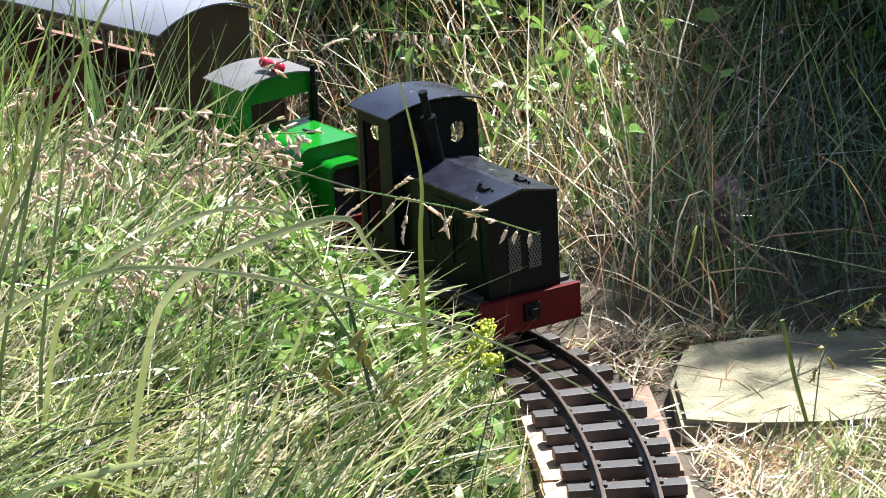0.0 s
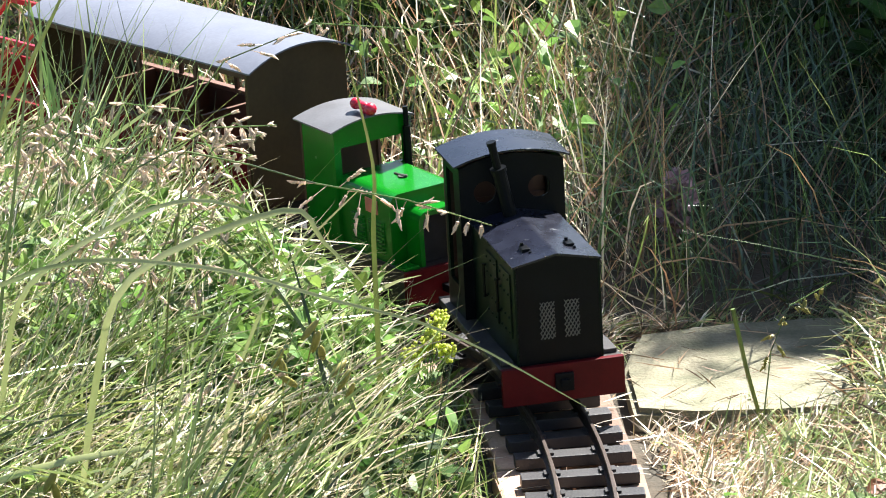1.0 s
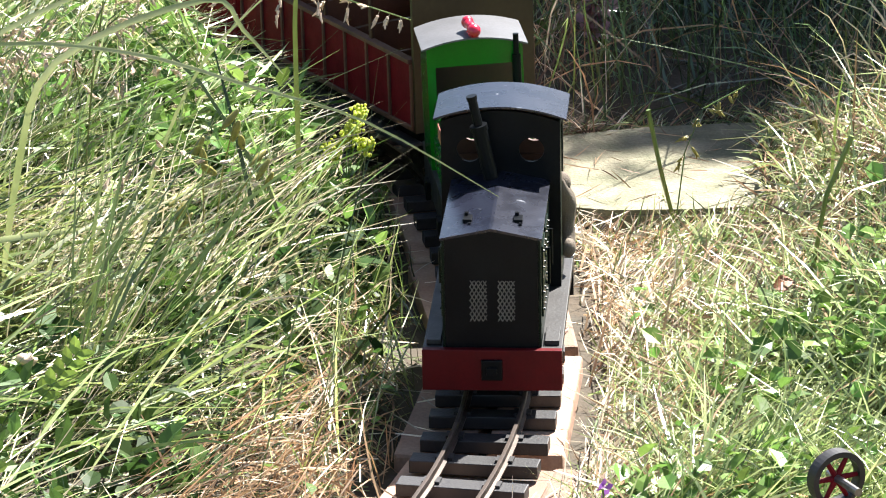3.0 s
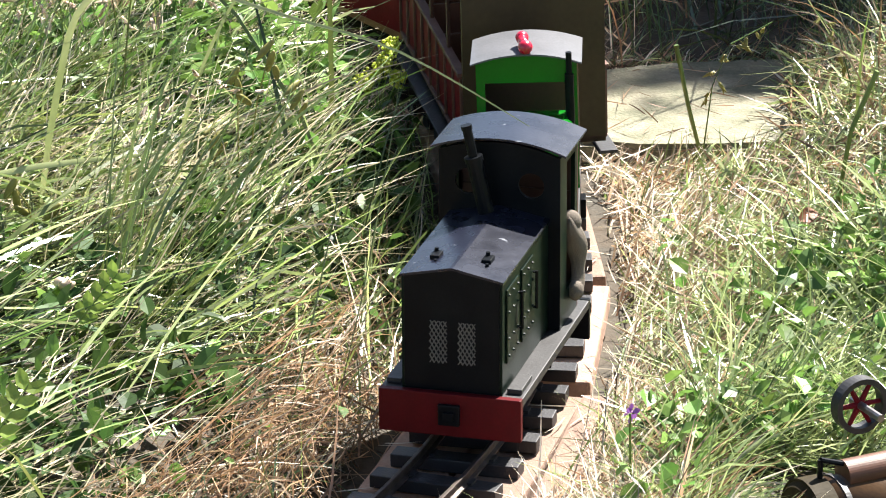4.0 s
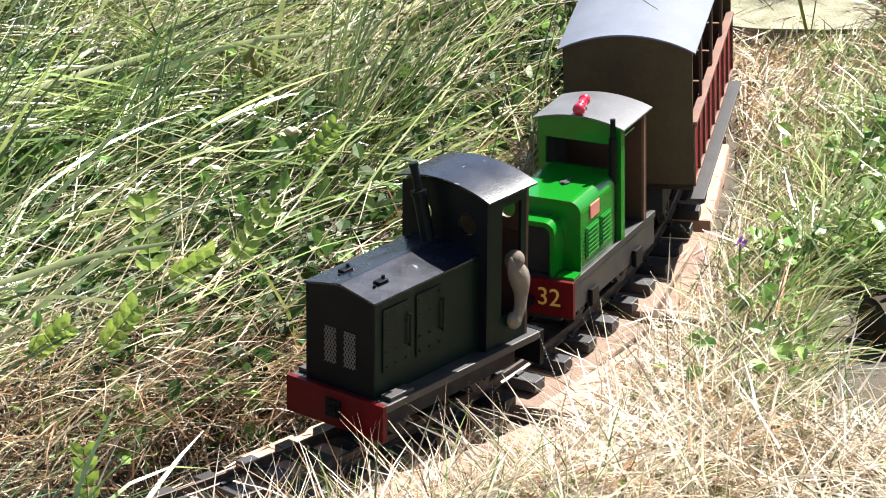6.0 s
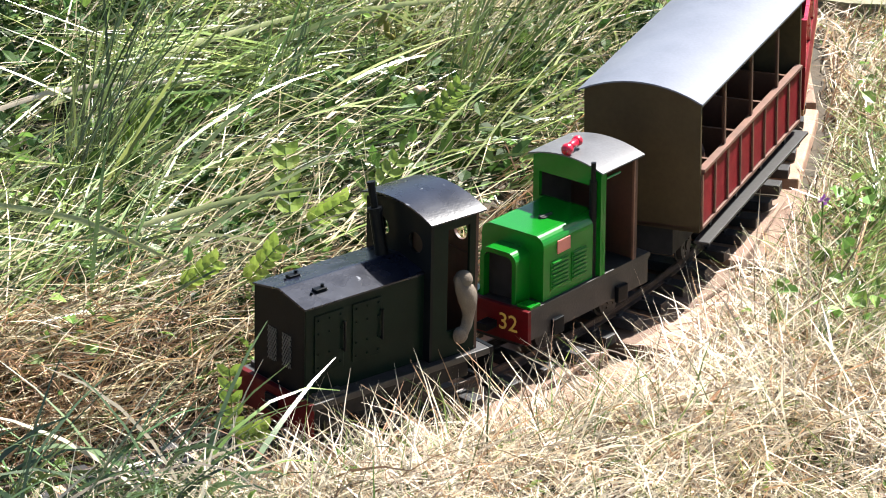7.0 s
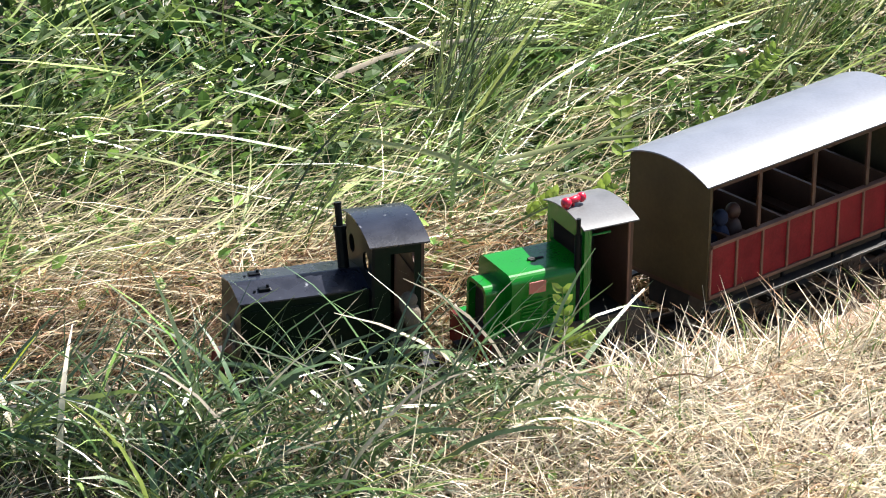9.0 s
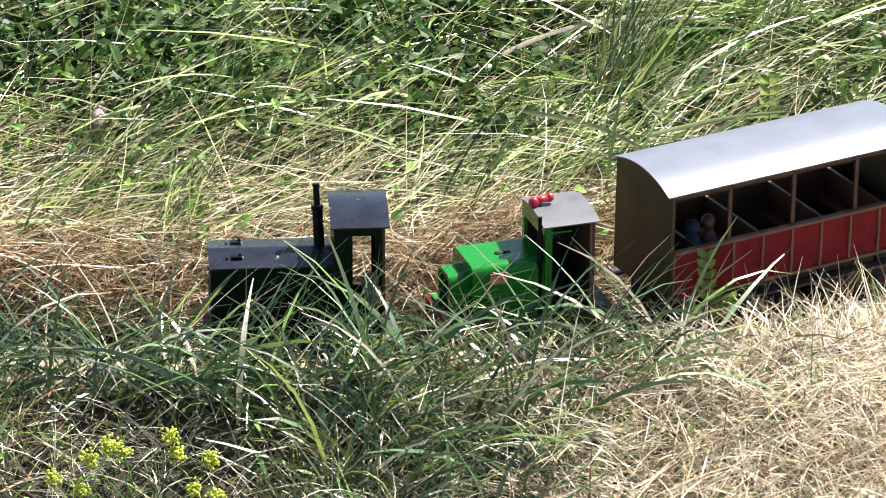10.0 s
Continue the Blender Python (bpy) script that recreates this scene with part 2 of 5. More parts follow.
def curve_points(pts, n=24, rounds=150):
    P = np.array(pts, float)
    P = np.vstack([2 * P[0] - P[1], P, 2 * P[-1] - P[-2]])
    out = []
    for i in range(1, len(P) - 2):
        a, b, c, d = P[i - 1:i + 3]
        for u in np.arange(n) / n:
            out.append(.5 * ((2 * b) + (-a + c) * u + (2 * a - 5 * b + 4 * c - d) * u * u + (-a + 3 * b - 3 * c + d) * u ** 3))
    out.append(P[-2])
    Q = np.array(out)
    for _ in range(rounds):
        R = Q.copy()
        R[1:-1] = (Q[:-2] + 2 * Q[1:-1] + Q[2:]) / 4
        Q = R
    return Q


LINE = curve_points(TRACK)
RUN = np.concatenate([[0], np.cumsum(np.linalg.norm(np.diff(LINE, axis=0), axis=1))])


def on_line(s, line=None, run=None):
    line, run = (LINE, RUN) if line is None else (line, run)
    return Vector((float(np.interp(s, run, line[:, 0])), float(np.interp(s, run, line[:, 1]))))


def heading(s, line=None, run=None):
    d = on_line(s + 0.01, line, run) - on_line(s - 0.01, line, run)
    return math.degrees(math.atan2(d.y, d.x))


# how far along the line the middle of the leading engine stands, second by second
RUN_ROWS = [(0, 2.022), (.5, 2.134), (1, 2.250), (1.5, 2.363), (2, 2.477), (2.5, 2.585), (2.7, 2.629), (4, 2.946), (4.5, 3.060), (5, 3.174), (5.2, 3.217), (6.3, 3.446),
            (6.5, 3.490), (7, 3.599), (7.5, 3.703), (8, 3.809), (8.5, 3.914), (9, 4.019), (9.5, 4.124), (10, 4.227)]


def run_at(t):
    T_, S_ = [a for a, _ in RUN_ROWS], [b for _, b in RUN_ROWS]
    k = min(max(1, next((i for i, a in enumerate(T_) if a > t), len(T_) - 1)), len(T_) - 1)

    def slope(i):
        i0, i1 = max(0, i - 1), min(len(T_) - 1, i + 1)
        return (S_[i1] - S_[i0]) / (T_[i1] - T_[i0])
    h = T_[k] - T_[k - 1]
    u = (t - T_[k - 1]) / h
    return ((1 + 2 * u) * (1 - u) ** 2 * S_[k - 1] + u * (1 - u) ** 2 * h * slope(k - 1) + u * u * (3 - 2 * u) * S_[k] + u * u * (u - 1) * h * slope(k))


def side_of_line(X, Y):
    """Distance to the line (positive on the outer side of the bend) and the place along it."""
    L, R = LINE[::3], RUN[::3]
    tan = np.gradient(L, axis=0)
    tan /= np.linalg.norm(tan, axis=1)[:, None]
    lat, along = np.empty(X.size), np.empty(X.size)
    x, y = X.ravel(), Y.ravel()
    for a in range(0, x.size, 20000):
        dx, dy = x[a:a + 20000, None] - L[None, :, 0], y[a:a + 20000, None] - L[None, :, 1]
        i = (dx * dx + dy * dy).argmin(1)
        k = np.arange(i.size)
        lat[a:a + 20000] = np.sign(tan[i, 0] * dy[k, i] - tan[i, 1] * dx[k, i]) * np.sqrt(dx[k, i] ** 2 + dy[k, i] ** 2)
        along[a:a + 20000] = R[i]
    return lat.reshape(X.shape), along.reshape(X.shape)


def smooth(a, b, v):
    u = np.clip((v - a) / (b - a), 0, 1)
    return u * u * (3 - 2 * u)


def ripple(X, Y):
    return (np.sin(7.3 * X + 2.1 * Y + 1.3) * np.sin(5.9 * Y - 3.7 * X + .4) * .5 + np.sin(17 * X - 9 * Y) * np.sin(13 * Y + 6 * X + 2) * .3 + np.sin(37 * X + 21 * Y + 1) * np.sin(41 * Y - 15 * X) * .2)


def ground_height(X, Y):
    lat, along = side_of_line(X, Y)
    inner = smooth(.07, .22, -lat) * .05 + smooth(.2, .7, -lat) * .05 + np.exp(-((X + .42) / .2) ** 2 - ((Y - 4.75) / .3) ** 2) * .05
    near = smooth(3.35, 3.95, along)
    edge = .068 + .035 * np.exp(-((along - 3.3) / .22) ** 2)
    outer = smooth(edge, edge + .1, lat) * (.016 + .062 * near) + smooth(.2, .6, lat) * .02
    slab = smooth(.29, .24, X) * smooth(.05, .08, X) * smooth(4.66, 4.72, Y) * smooth(5.02, 4.96, Y)
    outer = outer + .06 * smooth(.17, .42, X) * smooth(4.08, 4.3, Y) * smooth(5.0, 4.8, Y)
    fall = smooth(.14, .5, lat) * smooth(3.2, 3.6, along) * .13
    window = smooth(-2.1, -1.75, X) * smooth(1.6, 1.1, X) * smooth(1.9, 2.4, Y) * smooth(8.0, 7.0, Y)
    h = -.036 + ((inner + outer) * (1 - slab) - fall) * window + ripple(X, Y) * .012 * smooth(.08, .2, np.abs(lat)) * (1 - slab) * window
    return h

# ---- ground ----
def build_ground():
    xs = np.concatenate([[-400, -60, -12, -5, -3], np.linspace(-2.2, 1.2, 171), [2, 4, 12, 60, 400]])
    ys = np.concatenate([[-400, -60, -12, -3, 0, 1.5], np.linspace(2.3, 7.0, 236), [8, 12, 30, 90, 400]])
    X, Y = np.meshgrid(xs, ys)
    Z = ground_height(X, Y)
    nx, ny = len(xs), len(ys)
    verts = np.stack([X.ravel(), Y.ravel(), Z.ravel()], 1)
    faces = [(j * nx + i, j * nx + i + 1, (j + 1) * nx + i + 1, (j + 1) * nx + i) for j in range(ny - 1) for i in range(nx - 1)]
    me = bpy.data.meshes.new("ground")
    me.from_pydata(verts.tolist(), [], faces)
    for p in me.polygons:
        p.use_smooth = True
    me.materials.append(M_soil)
    tagged(new("ground", me), "dark garden soil under matted dead grass", "ground", kind="structure")


build_ground()


# ---- track ----
def swept(bm, line, run, s0, s1, prof, off, step=0.03):
    """A yz outline swept along the line, off metres to its left."""
    n = max(2, int((s1 - s0) / step))
    rings = []
    for i in range(n + 1):
        s = s0 + (s1 - s0) * i / n
        p, h = on_line(s, line, run), radians(heading(s, line, run))
        nx, ny = -math.sin(h), math.cos(h)
        rings.append([bm.verts.new((p.x + nx * (off + y), p.y + ny * (off + y), z)) for y, z in prof])
    k = len(prof)
    for a, b in zip(rings, rings[1:]):
        for i in range(k):
            bm.faces.new((a[i], a[(i + 1) % k], b[(i + 1) % k], b[i]))
    bm.faces.new(rings[0][::-1])
    bm.faces.new(rings[-1])
    return bm


RAIL = [(-.0035, -.0085), (.0035, -.0085), (.0035, -.0072), (.0009, -.0062), (.0009, -.0026), (.0015, -.002), (.0015, -.0003), (.0011, 0), (-.0011, 0), (-.0015, -.0003), (-.0015, -.002), (-.0009, -.0026), (-.0009, -.0062), (-.0035, -.0072)]


def build_track(name, label, line, run, s0, s1, spacing, z=0.0):
    track = tagged(new(name), label, "railway track")
    track.location.z = z
    for off in (.0225, -.0225):
        part("rail", swept(bmesh.new(), line, run, s0, s1, RAIL, off), M_rail, track)
    base = bmesh.new()
    box(base, -.0085, .0085, -.048, .048, -.0185, -.0085, bevel=.0008)
    for o in (.0225, -.0225):
        box(base, -.005, .005, o - .0065, o - .003, -.0085, -.0062)
        box(base, -.005, .005, o + .003, o + .0065, -.0085, -.0062)
    first = part("sleeper", base, M_sleeper, track)
    rnd = random.Random(4)
    s, k = s0 + .02, 0
    while s < s1 - .02:
        p, h = on_line(s, line, run), heading(s, line, run)
        ob = first if k == 0 else new("sleeper", first.data)
        ob.parent = track
        ob.matrix_basis = pose(p.x, p.y, rnd.uniform(-.0004, .0004), 0, 0, h + rnd.uniform(-1.2, 1.2))
        s, k = s + spacing + rnd.uniform(-.0015, .0015), k + 1
    return track


build_track("garden_railway_track", "brown-railed track with black plastic sleepers laid on pale bricks", LINE, RUN, .25, float(RUN[-1]) - .05, .047)


def build_brick_bed():
    bed = tagged(new("brick_footing"), "row of dusty pinkish bricks laid flat under the track", "brick footing", kind="structure")
    bm = bmesh.new()
    box(bm, -.105, .105, -.029, .029, -.06, 0, bevel=.003)
    me_long = None
    rnd = random.Random(9)
    s = 1.2
    while s < RUN[-1] - .2:
        for off in (-.034, .030, .092)[:3 if 2.95 < s < 3.65 else 2]:
            p, h = on_line(s), heading(s)
            nx, ny = -math.sin(radians(h)), math.cos(radians(h))
            d = off + rnd.uniform(-.006, .006)
            m = pose(p.x + nx * d, p.y + ny * d, -.0195 + rnd.uniform(-.0015, .0005), rnd.uniform(-1, 1), rnd.uniform(-.8, .8), h + rnd.uniform(-5, 5))
            if me_long is None:
                ob = part("brick", bm, M_brick, bed, loc=m)
                me_long = ob.data
            else:
                ob = new("brick", me_long)
                ob.parent = bed
                ob.matrix_basis = m
        s += .219 + rnd.uniform(0, .006)


build_brick_bed()


def build_slab():
    bm = bmesh.new()
    outline = [(.078, 4.745), (.13, 4.735), (.20, 4.728), (.29, 4.735), (.34, 4.80), (.345, 4.93), (.26, 4.975), (.17, 4.962), (.088, 4.945), (.072, 4.85)]
    lo = [bm.verts.new((x, y, -.06)) for x, y in outline]
    hi = [bm.verts.new((x, y, -.016)) for x, y in outline]
    n = len(outline)
    top = bm.faces.new(hi)
    bm.faces.new(lo[::-1])
    for i in range(n):
        bm.faces.new((lo[i], lo[(i + 1) % n], hi[(i + 1) % n], hi[i]))
    bmesh.ops.bevel(bm, geom=list(top.edges), offset=.005, segments=2, affect='EDGES')
    tagged(finish("stepping_slab", bm, M_slab), "pale lichen-stained concrete slab with worn edges beside the track", "paving slab")


build_slab()


# ---- the train ----
def wheelset(parent, x, r=.0155, gauge=.0215):
    bm = bmesh.new()
    rod(bm, (0, -gauge, 0), (0, gauge, 0), .003, n=8)
    for s in (1, -1):
        rod(bm, (0, s * gauge, 0), (0, s * (gauge + .0055), 0), r, n=20)
        rod(bm, (0, s * (gauge - .0015), 0), (0, s * gauge, 0), r + .0022, n=20)
        rod(bm, (0, s * (gauge + .0055), 0), (0, s * (gauge + .0075), 0), .005, n=8)
        for k in range(5):
            a = 2 * math.pi * k / 5
            box(bm, -.0012 + .0085 * math.cos(a), .0012 + .0085 * math.cos(a), s * (gauge + .0055) - .0005, s * (gauge + .0055) + .0012, .0085 * math.sin(a) - .0012, .0085 * math.sin(a) + .0012)
    return part("wheelset", bm, M_wheel, parent, "wheels on an axle, coloured dark as in the train's shadow", loc=pose(x, 0, r))


WHEELS = []


def rivets(bm, pts, axis, r=.0012):
    for p in pts:
        q = Vector(p) + Vector(axis) * .0012
        rod(bm, p, q, r, r * .6, n=8)
    return bm


def lattice(y0, y1, z0, z1, x, pitch=.0032, t=.00045):
    """Diamond wire mesh in a yz rectangle."""
    bm = bmesh.new()
    w, h = y1 - y0, z1 - z0
    slope = 1.7
    for sg in (1, -1):
        k = -h / slope
        while k < w + h / slope:
            ya, yb = (k, k + sg * h / slope)
            pts = []
            for u in np.linspace(0, 1, 41):
                yy = ya + (yb - ya) * u
                if 0 <= yy <= w:
                    pts.append((yy, u * h))
            if len(pts) > 1:
                (a, za), (b, zb) = pts[0], pts[-1]
                dx = .0002 * sg
                v = [bm.verts.new((x + dx, y0 + yy, z0 + zz)) for yy, zz in ((a - t, za), (a + t, za), (b + t, zb), (b - t, zb))]
                f = bm.faces.new(v)
                ext = bmesh.ops.extrude_face_region(bm, geom=[f])
                for q in ext["geom"]:
                    if isinstance(q, bmesh.types.BMVert):
                        q.co.x -= .0006
            k += pitch
    return bm


def number_mesh(text, size):
    cu = bpy.data.curves.new("figures", 'FONT')
    cu.body, cu.size, cu.extrude, cu.align_x, cu.align_y = text, size, .0003, 'CENTER', 'CENTER'
    tmp = new("figures", cu)
    bpy.context.view_layer.update()
    me = bpy.data.meshes.new_from_object(tmp.evaluated_get(bpy.context.evaluated_depsgraph_get()))
    bpy.data.objects.remove(tmp)
    return me


def build_black_engine():
    """Front beam at x = +.105; z = 0 on the rails."""
    e = tagged(new("black_model_locomotive"), "black and dark green toy diesel locomotive with red buffer beam", "model locomotive")
    part("footplate", box_of(-.105, .102, -.0525, .0525, .040, .0465, bevel=.0008), M_frame, e, "grimy grey running board")
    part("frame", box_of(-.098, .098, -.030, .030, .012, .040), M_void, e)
    beam = part("buffer_beam", box_of(.099, .105, -.0525, .0525, .0150, .0472, bevel=.0006), M_red, e, "dark red buffer beam")
    bm = bmesh.new()
    box(bm, .105, .1085, -.008, .008, .024, .040, bevel=.001)
    box(bm, .1085, .111, -.004, .004, .029, .035, bevel=.0006)
    part("coupling", bm, M_black, beam, "black coupling block")
    part("rear_beam", box_of(-.109, -.104, -.0525, .0525, .015, .047), M_black, e)
    # bonnet
    hx0, hx1, hw, ze, zr = -.038, .0975, .0371, .1325, .1405
    part("bonnet_side", box_of(hx0, hx1, hw - .002, hw, .0468, ze), M_dark_green, e, "dark green bonnet side")
    part("bonnet_side", box_of(hx0, hx1, -hw, -hw + .002, .0468, ze), M_dark_green, e, "dark green bonnet side")
    front = bmesh.new()
    prof = [(-hw + .0021, .0468), (hw - .0021, .0468), (hw - .0021, ze - .0003), (0, zr - .0016), (-hw + .0021, ze - .0003)]
    prism_x(front, prof, hx1 - .003, hx1)
    grille_front = part("bonnet_front", front, M_black, e)
    for y0, y1 in ((-.0165, -.0035), (.0045, .0175)):
        part("grille", lattice(y0, y1, .068, .100, hx1 + .0012), M_mesh, grille_front, "pale diamond wire mesh grille")
    roof = bmesh.new()
    o = .0012
    prism_x(roof, [(-hw - o, ze - .0008), (0, zr - .0012), (hw + o, ze - .0008), (hw + o, ze + .0010), (.0012, zr + .0006), (-.0012, zr + .0006), (-hw - o, ze + .0010)], hx0, hx1 + .0015)
    bonnet = part("bonnet_lid", roof, M_roof_black, e, "scuffed glossy black gabled bonnet lid")
    for y in (.019, -.019):
        z = ze + (zr - ze) * (1 - abs(y) / hw) + .0012
        v = bmesh.new()
        box(v, .062, .074, y - .0035, y + .0035, z - .002, z + .0025, bevel=.0007)
        rod(v, (.064, y - .001, z), (.064, y - .001, z + .005), .0016, n=8)
        rod(v, (.0785, y + .002, z - .001), (.0785, y + .002, z + .0015), .0013, n=8)
        part("vent", v, M_black, bonnet)
        part("pale_edge", box_of(.0605, .0618, y - .003, y + .003, z - .0012, z + .0006, bevel=.0002), M_mesh, bonnet)
    # side doors with rivets and handles
    for s in (1, -1):
        y = s * hw
        for x0, x1 in ((.055, .088), (.012, .045)):
            d = part("access_door", box_of(x0, x1, min(y, y + s * .0014), max(y, y + s * .0014), .068, .124), M_dark_green, e)
            part("rivet", rivets(bmesh.new(), [(xx, y + s * .0014, zz) for xx in (x0 + .004, (x0 + x1) / 2, x1 - .004) for zz in (.073, .086, .106, .119)], (0, s, 0)), M_dark_green, d)
            h = bmesh.new()
            rod(h, (x0 + .001, y + s * .004, .083), (x0 + .001, y + s * .004, .112), .0012, n=8)
            for zz in (.084, .111):
                rod(h, (x0 + .001, y + s * .001, zz), (x0 + .001, y + s * .004, zz), .001, n=8)
            part("handle", h, M_black, d)
        part("tool_box", box_of(.062, .092, min(y + s * .002, s * .050), max(y + s * .002, s * .050), .0468, .0505), M_frame, e)
    # cab: round spectacle windows, open doorways
    cx0, cx1, cw, zc = -.0935, -.038, .0460, .1805
    for nm, x0, x1, mat in (("cab_front", cx1 - .003, cx1, M_black), ("cab_back", cx0, cx0 + .003, M_inner)):
        w = bmesh.new()
        plate_hole(w, x0, x1, -cw, 0, .110, zc, -.024, .158, .0098)
        plate_hole(w, x0, x1, 0.0, cw, .110, zc, .024, .158, .0098)
        box(w, x0, x1, -cw, cw, .0468, .110)
        prism_x(w, [(y, z) for y, z in arch(cw, zc, .1895, .0001)[:15]] + [(cw, zc - .0001), (-cw, zc - .0001)][:0], x0, x1)
        part(nm, w, mat, e)
    for s in (1, -1):
        ya, yb = sorted((s * cw, s * (cw - .003)))
        w = bmesh.new()
        box(w, cx1 - .020, cx1 - .003, ya, yb, .0468, zc)
        box(w, cx0 + .003, cx0 + .010, ya, yb, .0468, zc)
        box(w, cx0 + .010, cx1 - .020, ya, yb, .0468, .072)
        box(w, cx0 + .010, cx1 - .020, ya, yb, .172, zc)
        part("cab_side", w, M_dark_green, e)
    for x0, x1 in ((cx0 + .003, cx0 + .0045), (cx1 - .0045, cx1 - .003)):
        part("cab_lining", box_of(x0, x1, -cw + .004, cw - .004, .05, .138), M_inner, e, "red-brown cab lining")
    roof = prism_x(bmesh.new(), arch(.0512, .1842, .1938, .0016, n=36), -.0985, -.0340)
    part("cab_roof", roof, M_roof_black, e, "glossy scuffed black arched cab roof", smooth=False)
    pipe = bmesh.new()
    foot, tip = Vector((-.024, -.006, .138)), Vector((-.0215, -.0205, .2055))
    d = (tip - foot).normalized()
    rod(pipe, foot, foot + d * .044, .0060, n=14)
    rod(pipe, foot + d * .042, foot + d * .046, .0070, n=14)
    rod(pipe, foot + d * .046, tip, .0036, n=12)
    rod(pipe, tip - d * .002, tip + d * .0012, .0042, n=12)
    part("exhaust_pipe", pipe, M_black, e, "leaning black exhaust pipe with a collar", smooth=False)
    for x in (.055, -.055):
        WHEELS.append((wheelset(e, x), x))
    return e


def build_plush():
    """A small cloth doll leaning out of the cab doorway: one plain shape."""
    bm = bmesh.new()
    ball(bm, (0, 0, 0), .0090, .0075, .0300, 18, 20)
    for v in bm.verts:
        u = v.co.z / .029
        v.co.x = v.co.x * (1 + .35 * math.sin(3.2 * u - .6)) - .071 - .010 * (1 - u * u)
        v.co.y = v.co.y * (1 + .25 * math.sin(4 * u)) + .0455 + .003 * (1 - u)
        v.co.z += .093 + .0015 * math.sin(v.co.x * 700)
    ball(bm, (-.078, .044, .118), .0092, .0085, .0090, 14, 10)
    ball(bm, (-.071, .050, .067), .0075, .0062, .0080, 14, 10)
    ob = finish("plush_toy", bm, M_cloth, smooth=True)
    return tagged(ob, "grey-beige plush toy leaning out of the cab doorway", "plush toy")


def build_green_engine():
    """Front beam at x = +.095."""
    e = tagged(new("green_model_locomotive"), "bright green toy diesel locomotive with a pale grey cab roof", "model locomotive")
    part("footplate", box_of(-.097, .092, -.040, .040, .047, .053), M_frame, e, "grimy grey running board")
    for s in (1, -1):
        part("side_frame", box_of(-.095, .091, min(s * .036, s * .0395), max(s * .036, s * .0395), .022, .047), M_frame, e)
        for x in (-.05, .05):
            part("axle_box", box_of(x - .008, x + .008, min(s * .0395, s * .044), max(s * .0395, s * .044), .018, .034, bevel=.001), M_black, e)
    beam = part("buffer_beam", box_of(.091, .096, -.042, .042, .020, .0535), M_red, e, "red buffer beam with yellow number 32")
    me = number_mesh("32", .023)
    me.materials.append(M_yellow)
    fig = new("number", me)
    fig.parent = beam
    fig.matrix_basis = Matrix.Translation((.0965, .019, .037)) @ Matrix(((0, 0, 1, 0), (1, 0, 0, 0), (0, 1, 0, 0), (0, 0, 0, 1)))
    fig["label"] = "yellow figures 32"
    part("coupling", box_of(.096, .112, -.006, .006, .030, .037), M_black, beam)
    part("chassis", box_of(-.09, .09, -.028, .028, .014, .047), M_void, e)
    # bonnet with rounded shoulders, louvres, radiator arch
    def shoulders(w, z0, z1, r):
        pts = [(-w, z0), (w, z0)]
        for k in range(7):
            a = math.pi / 2 * k / 6
            pts.append((w - r + r * math.cos(a), z1 - r + r * math.sin(a)))
        for k in range(7):
            a = math.pi / 2 * k / 6
            pts.append((-w + r - r * math.sin(a), z1 - r + r * math.cos(a)))
        return pts
    b = prism_x(bmesh.new(), shoulders(.0365, .053, .117, .011), -.017, .066)
    bonnet = part("bonnet", b, M_green, e, "glossy bright green bonnet")
    for s in (1, -1):
        y = s * .0365
        for x0, x1 in ((.030, .054), (.002, .022)):
            fr = part("louvre_panel", box_of(x0 - .001, x1 + .001, min(y, y + s * .0008), max(y, y + s * .0008), .060, .090), M_green, bonnet)
            for k in range(7):
                z = .063 + k * .004
                part("louvre", box_of(x0, x1, min(y + s * .0005, y + s * .0026), max(y + s * .0005, y + s * .0026), z, z + .0019), M_green, fr)
        part("maker_plate", box_of(.026, .046, min(y, y + s * .0011), max(y, y + s * .0011), .095, .108), M_pinkplate, bonnet, "faded pink maker's plate")
    part("filler", rod(rod(bmesh.new(), (.025, .004, .1168), (.025, .004, .1182), .0045, n=14), (.012, .004, .1168), (.030, .004, .1180), .0016, n=8), M_void, bonnet)
    arch_out, arch_in = shoulders(.021, .053, .103, .010), shoulders(.0165, .053, .0985, .0065)
    r = bmesh.new()
    for x0, x1 in ((.066, .088),):
        A = [[r.verts.new((x, y, z)) for y, z in pts[1:] + pts[:1]] for x in (x0, x1) for pts in (arch_out, arch_in)]
        n = len(arch_out)
        ao, ai, bo, bi = A
        for i in range(n - 1):
            for q in ((ao[i], ao[i + 1], bo[i + 1], bo[i]), (ai[i], bi[i], bi[i + 1], ai[i + 1]), (bo[i], bo[i + 1], bi[i + 1], bi[i]), (ao[i], ai[i], ai[i + 1], ao[i + 1])):
                r.faces.new(q)
    rad = part("radiator_surround", r, M_green, e, "green arched radiator surround")
    core = bmesh.new()
    box(core, .0665, .080, -.0162, .0162, .0535, .0975)
    part("radiator_core", core, M_void, rad)
    part("step_plate", box_of(.074, .090, .024, .040, .0532, .0560), M_green, e)
    part("step_plate", box_of(.074, .090, -.040, -.024, .0532, .0560), M_green, e)
    # cab
    fr = bmesh.new()
    x0, x1, w = -.021, -.017, .0400
    box(fr, x0, x1, -w, w, .053, .117)
    box(fr, x0, x1, -w, -w + .007, .117, .142)
    box(fr, x0, x1, w - .007, w, .117, .142)
    prism_x(fr, [(w, .142)] + arch(w, .1575, .1645, .0001)[:15][::-1] + [(-w, .142)], x0, x1)
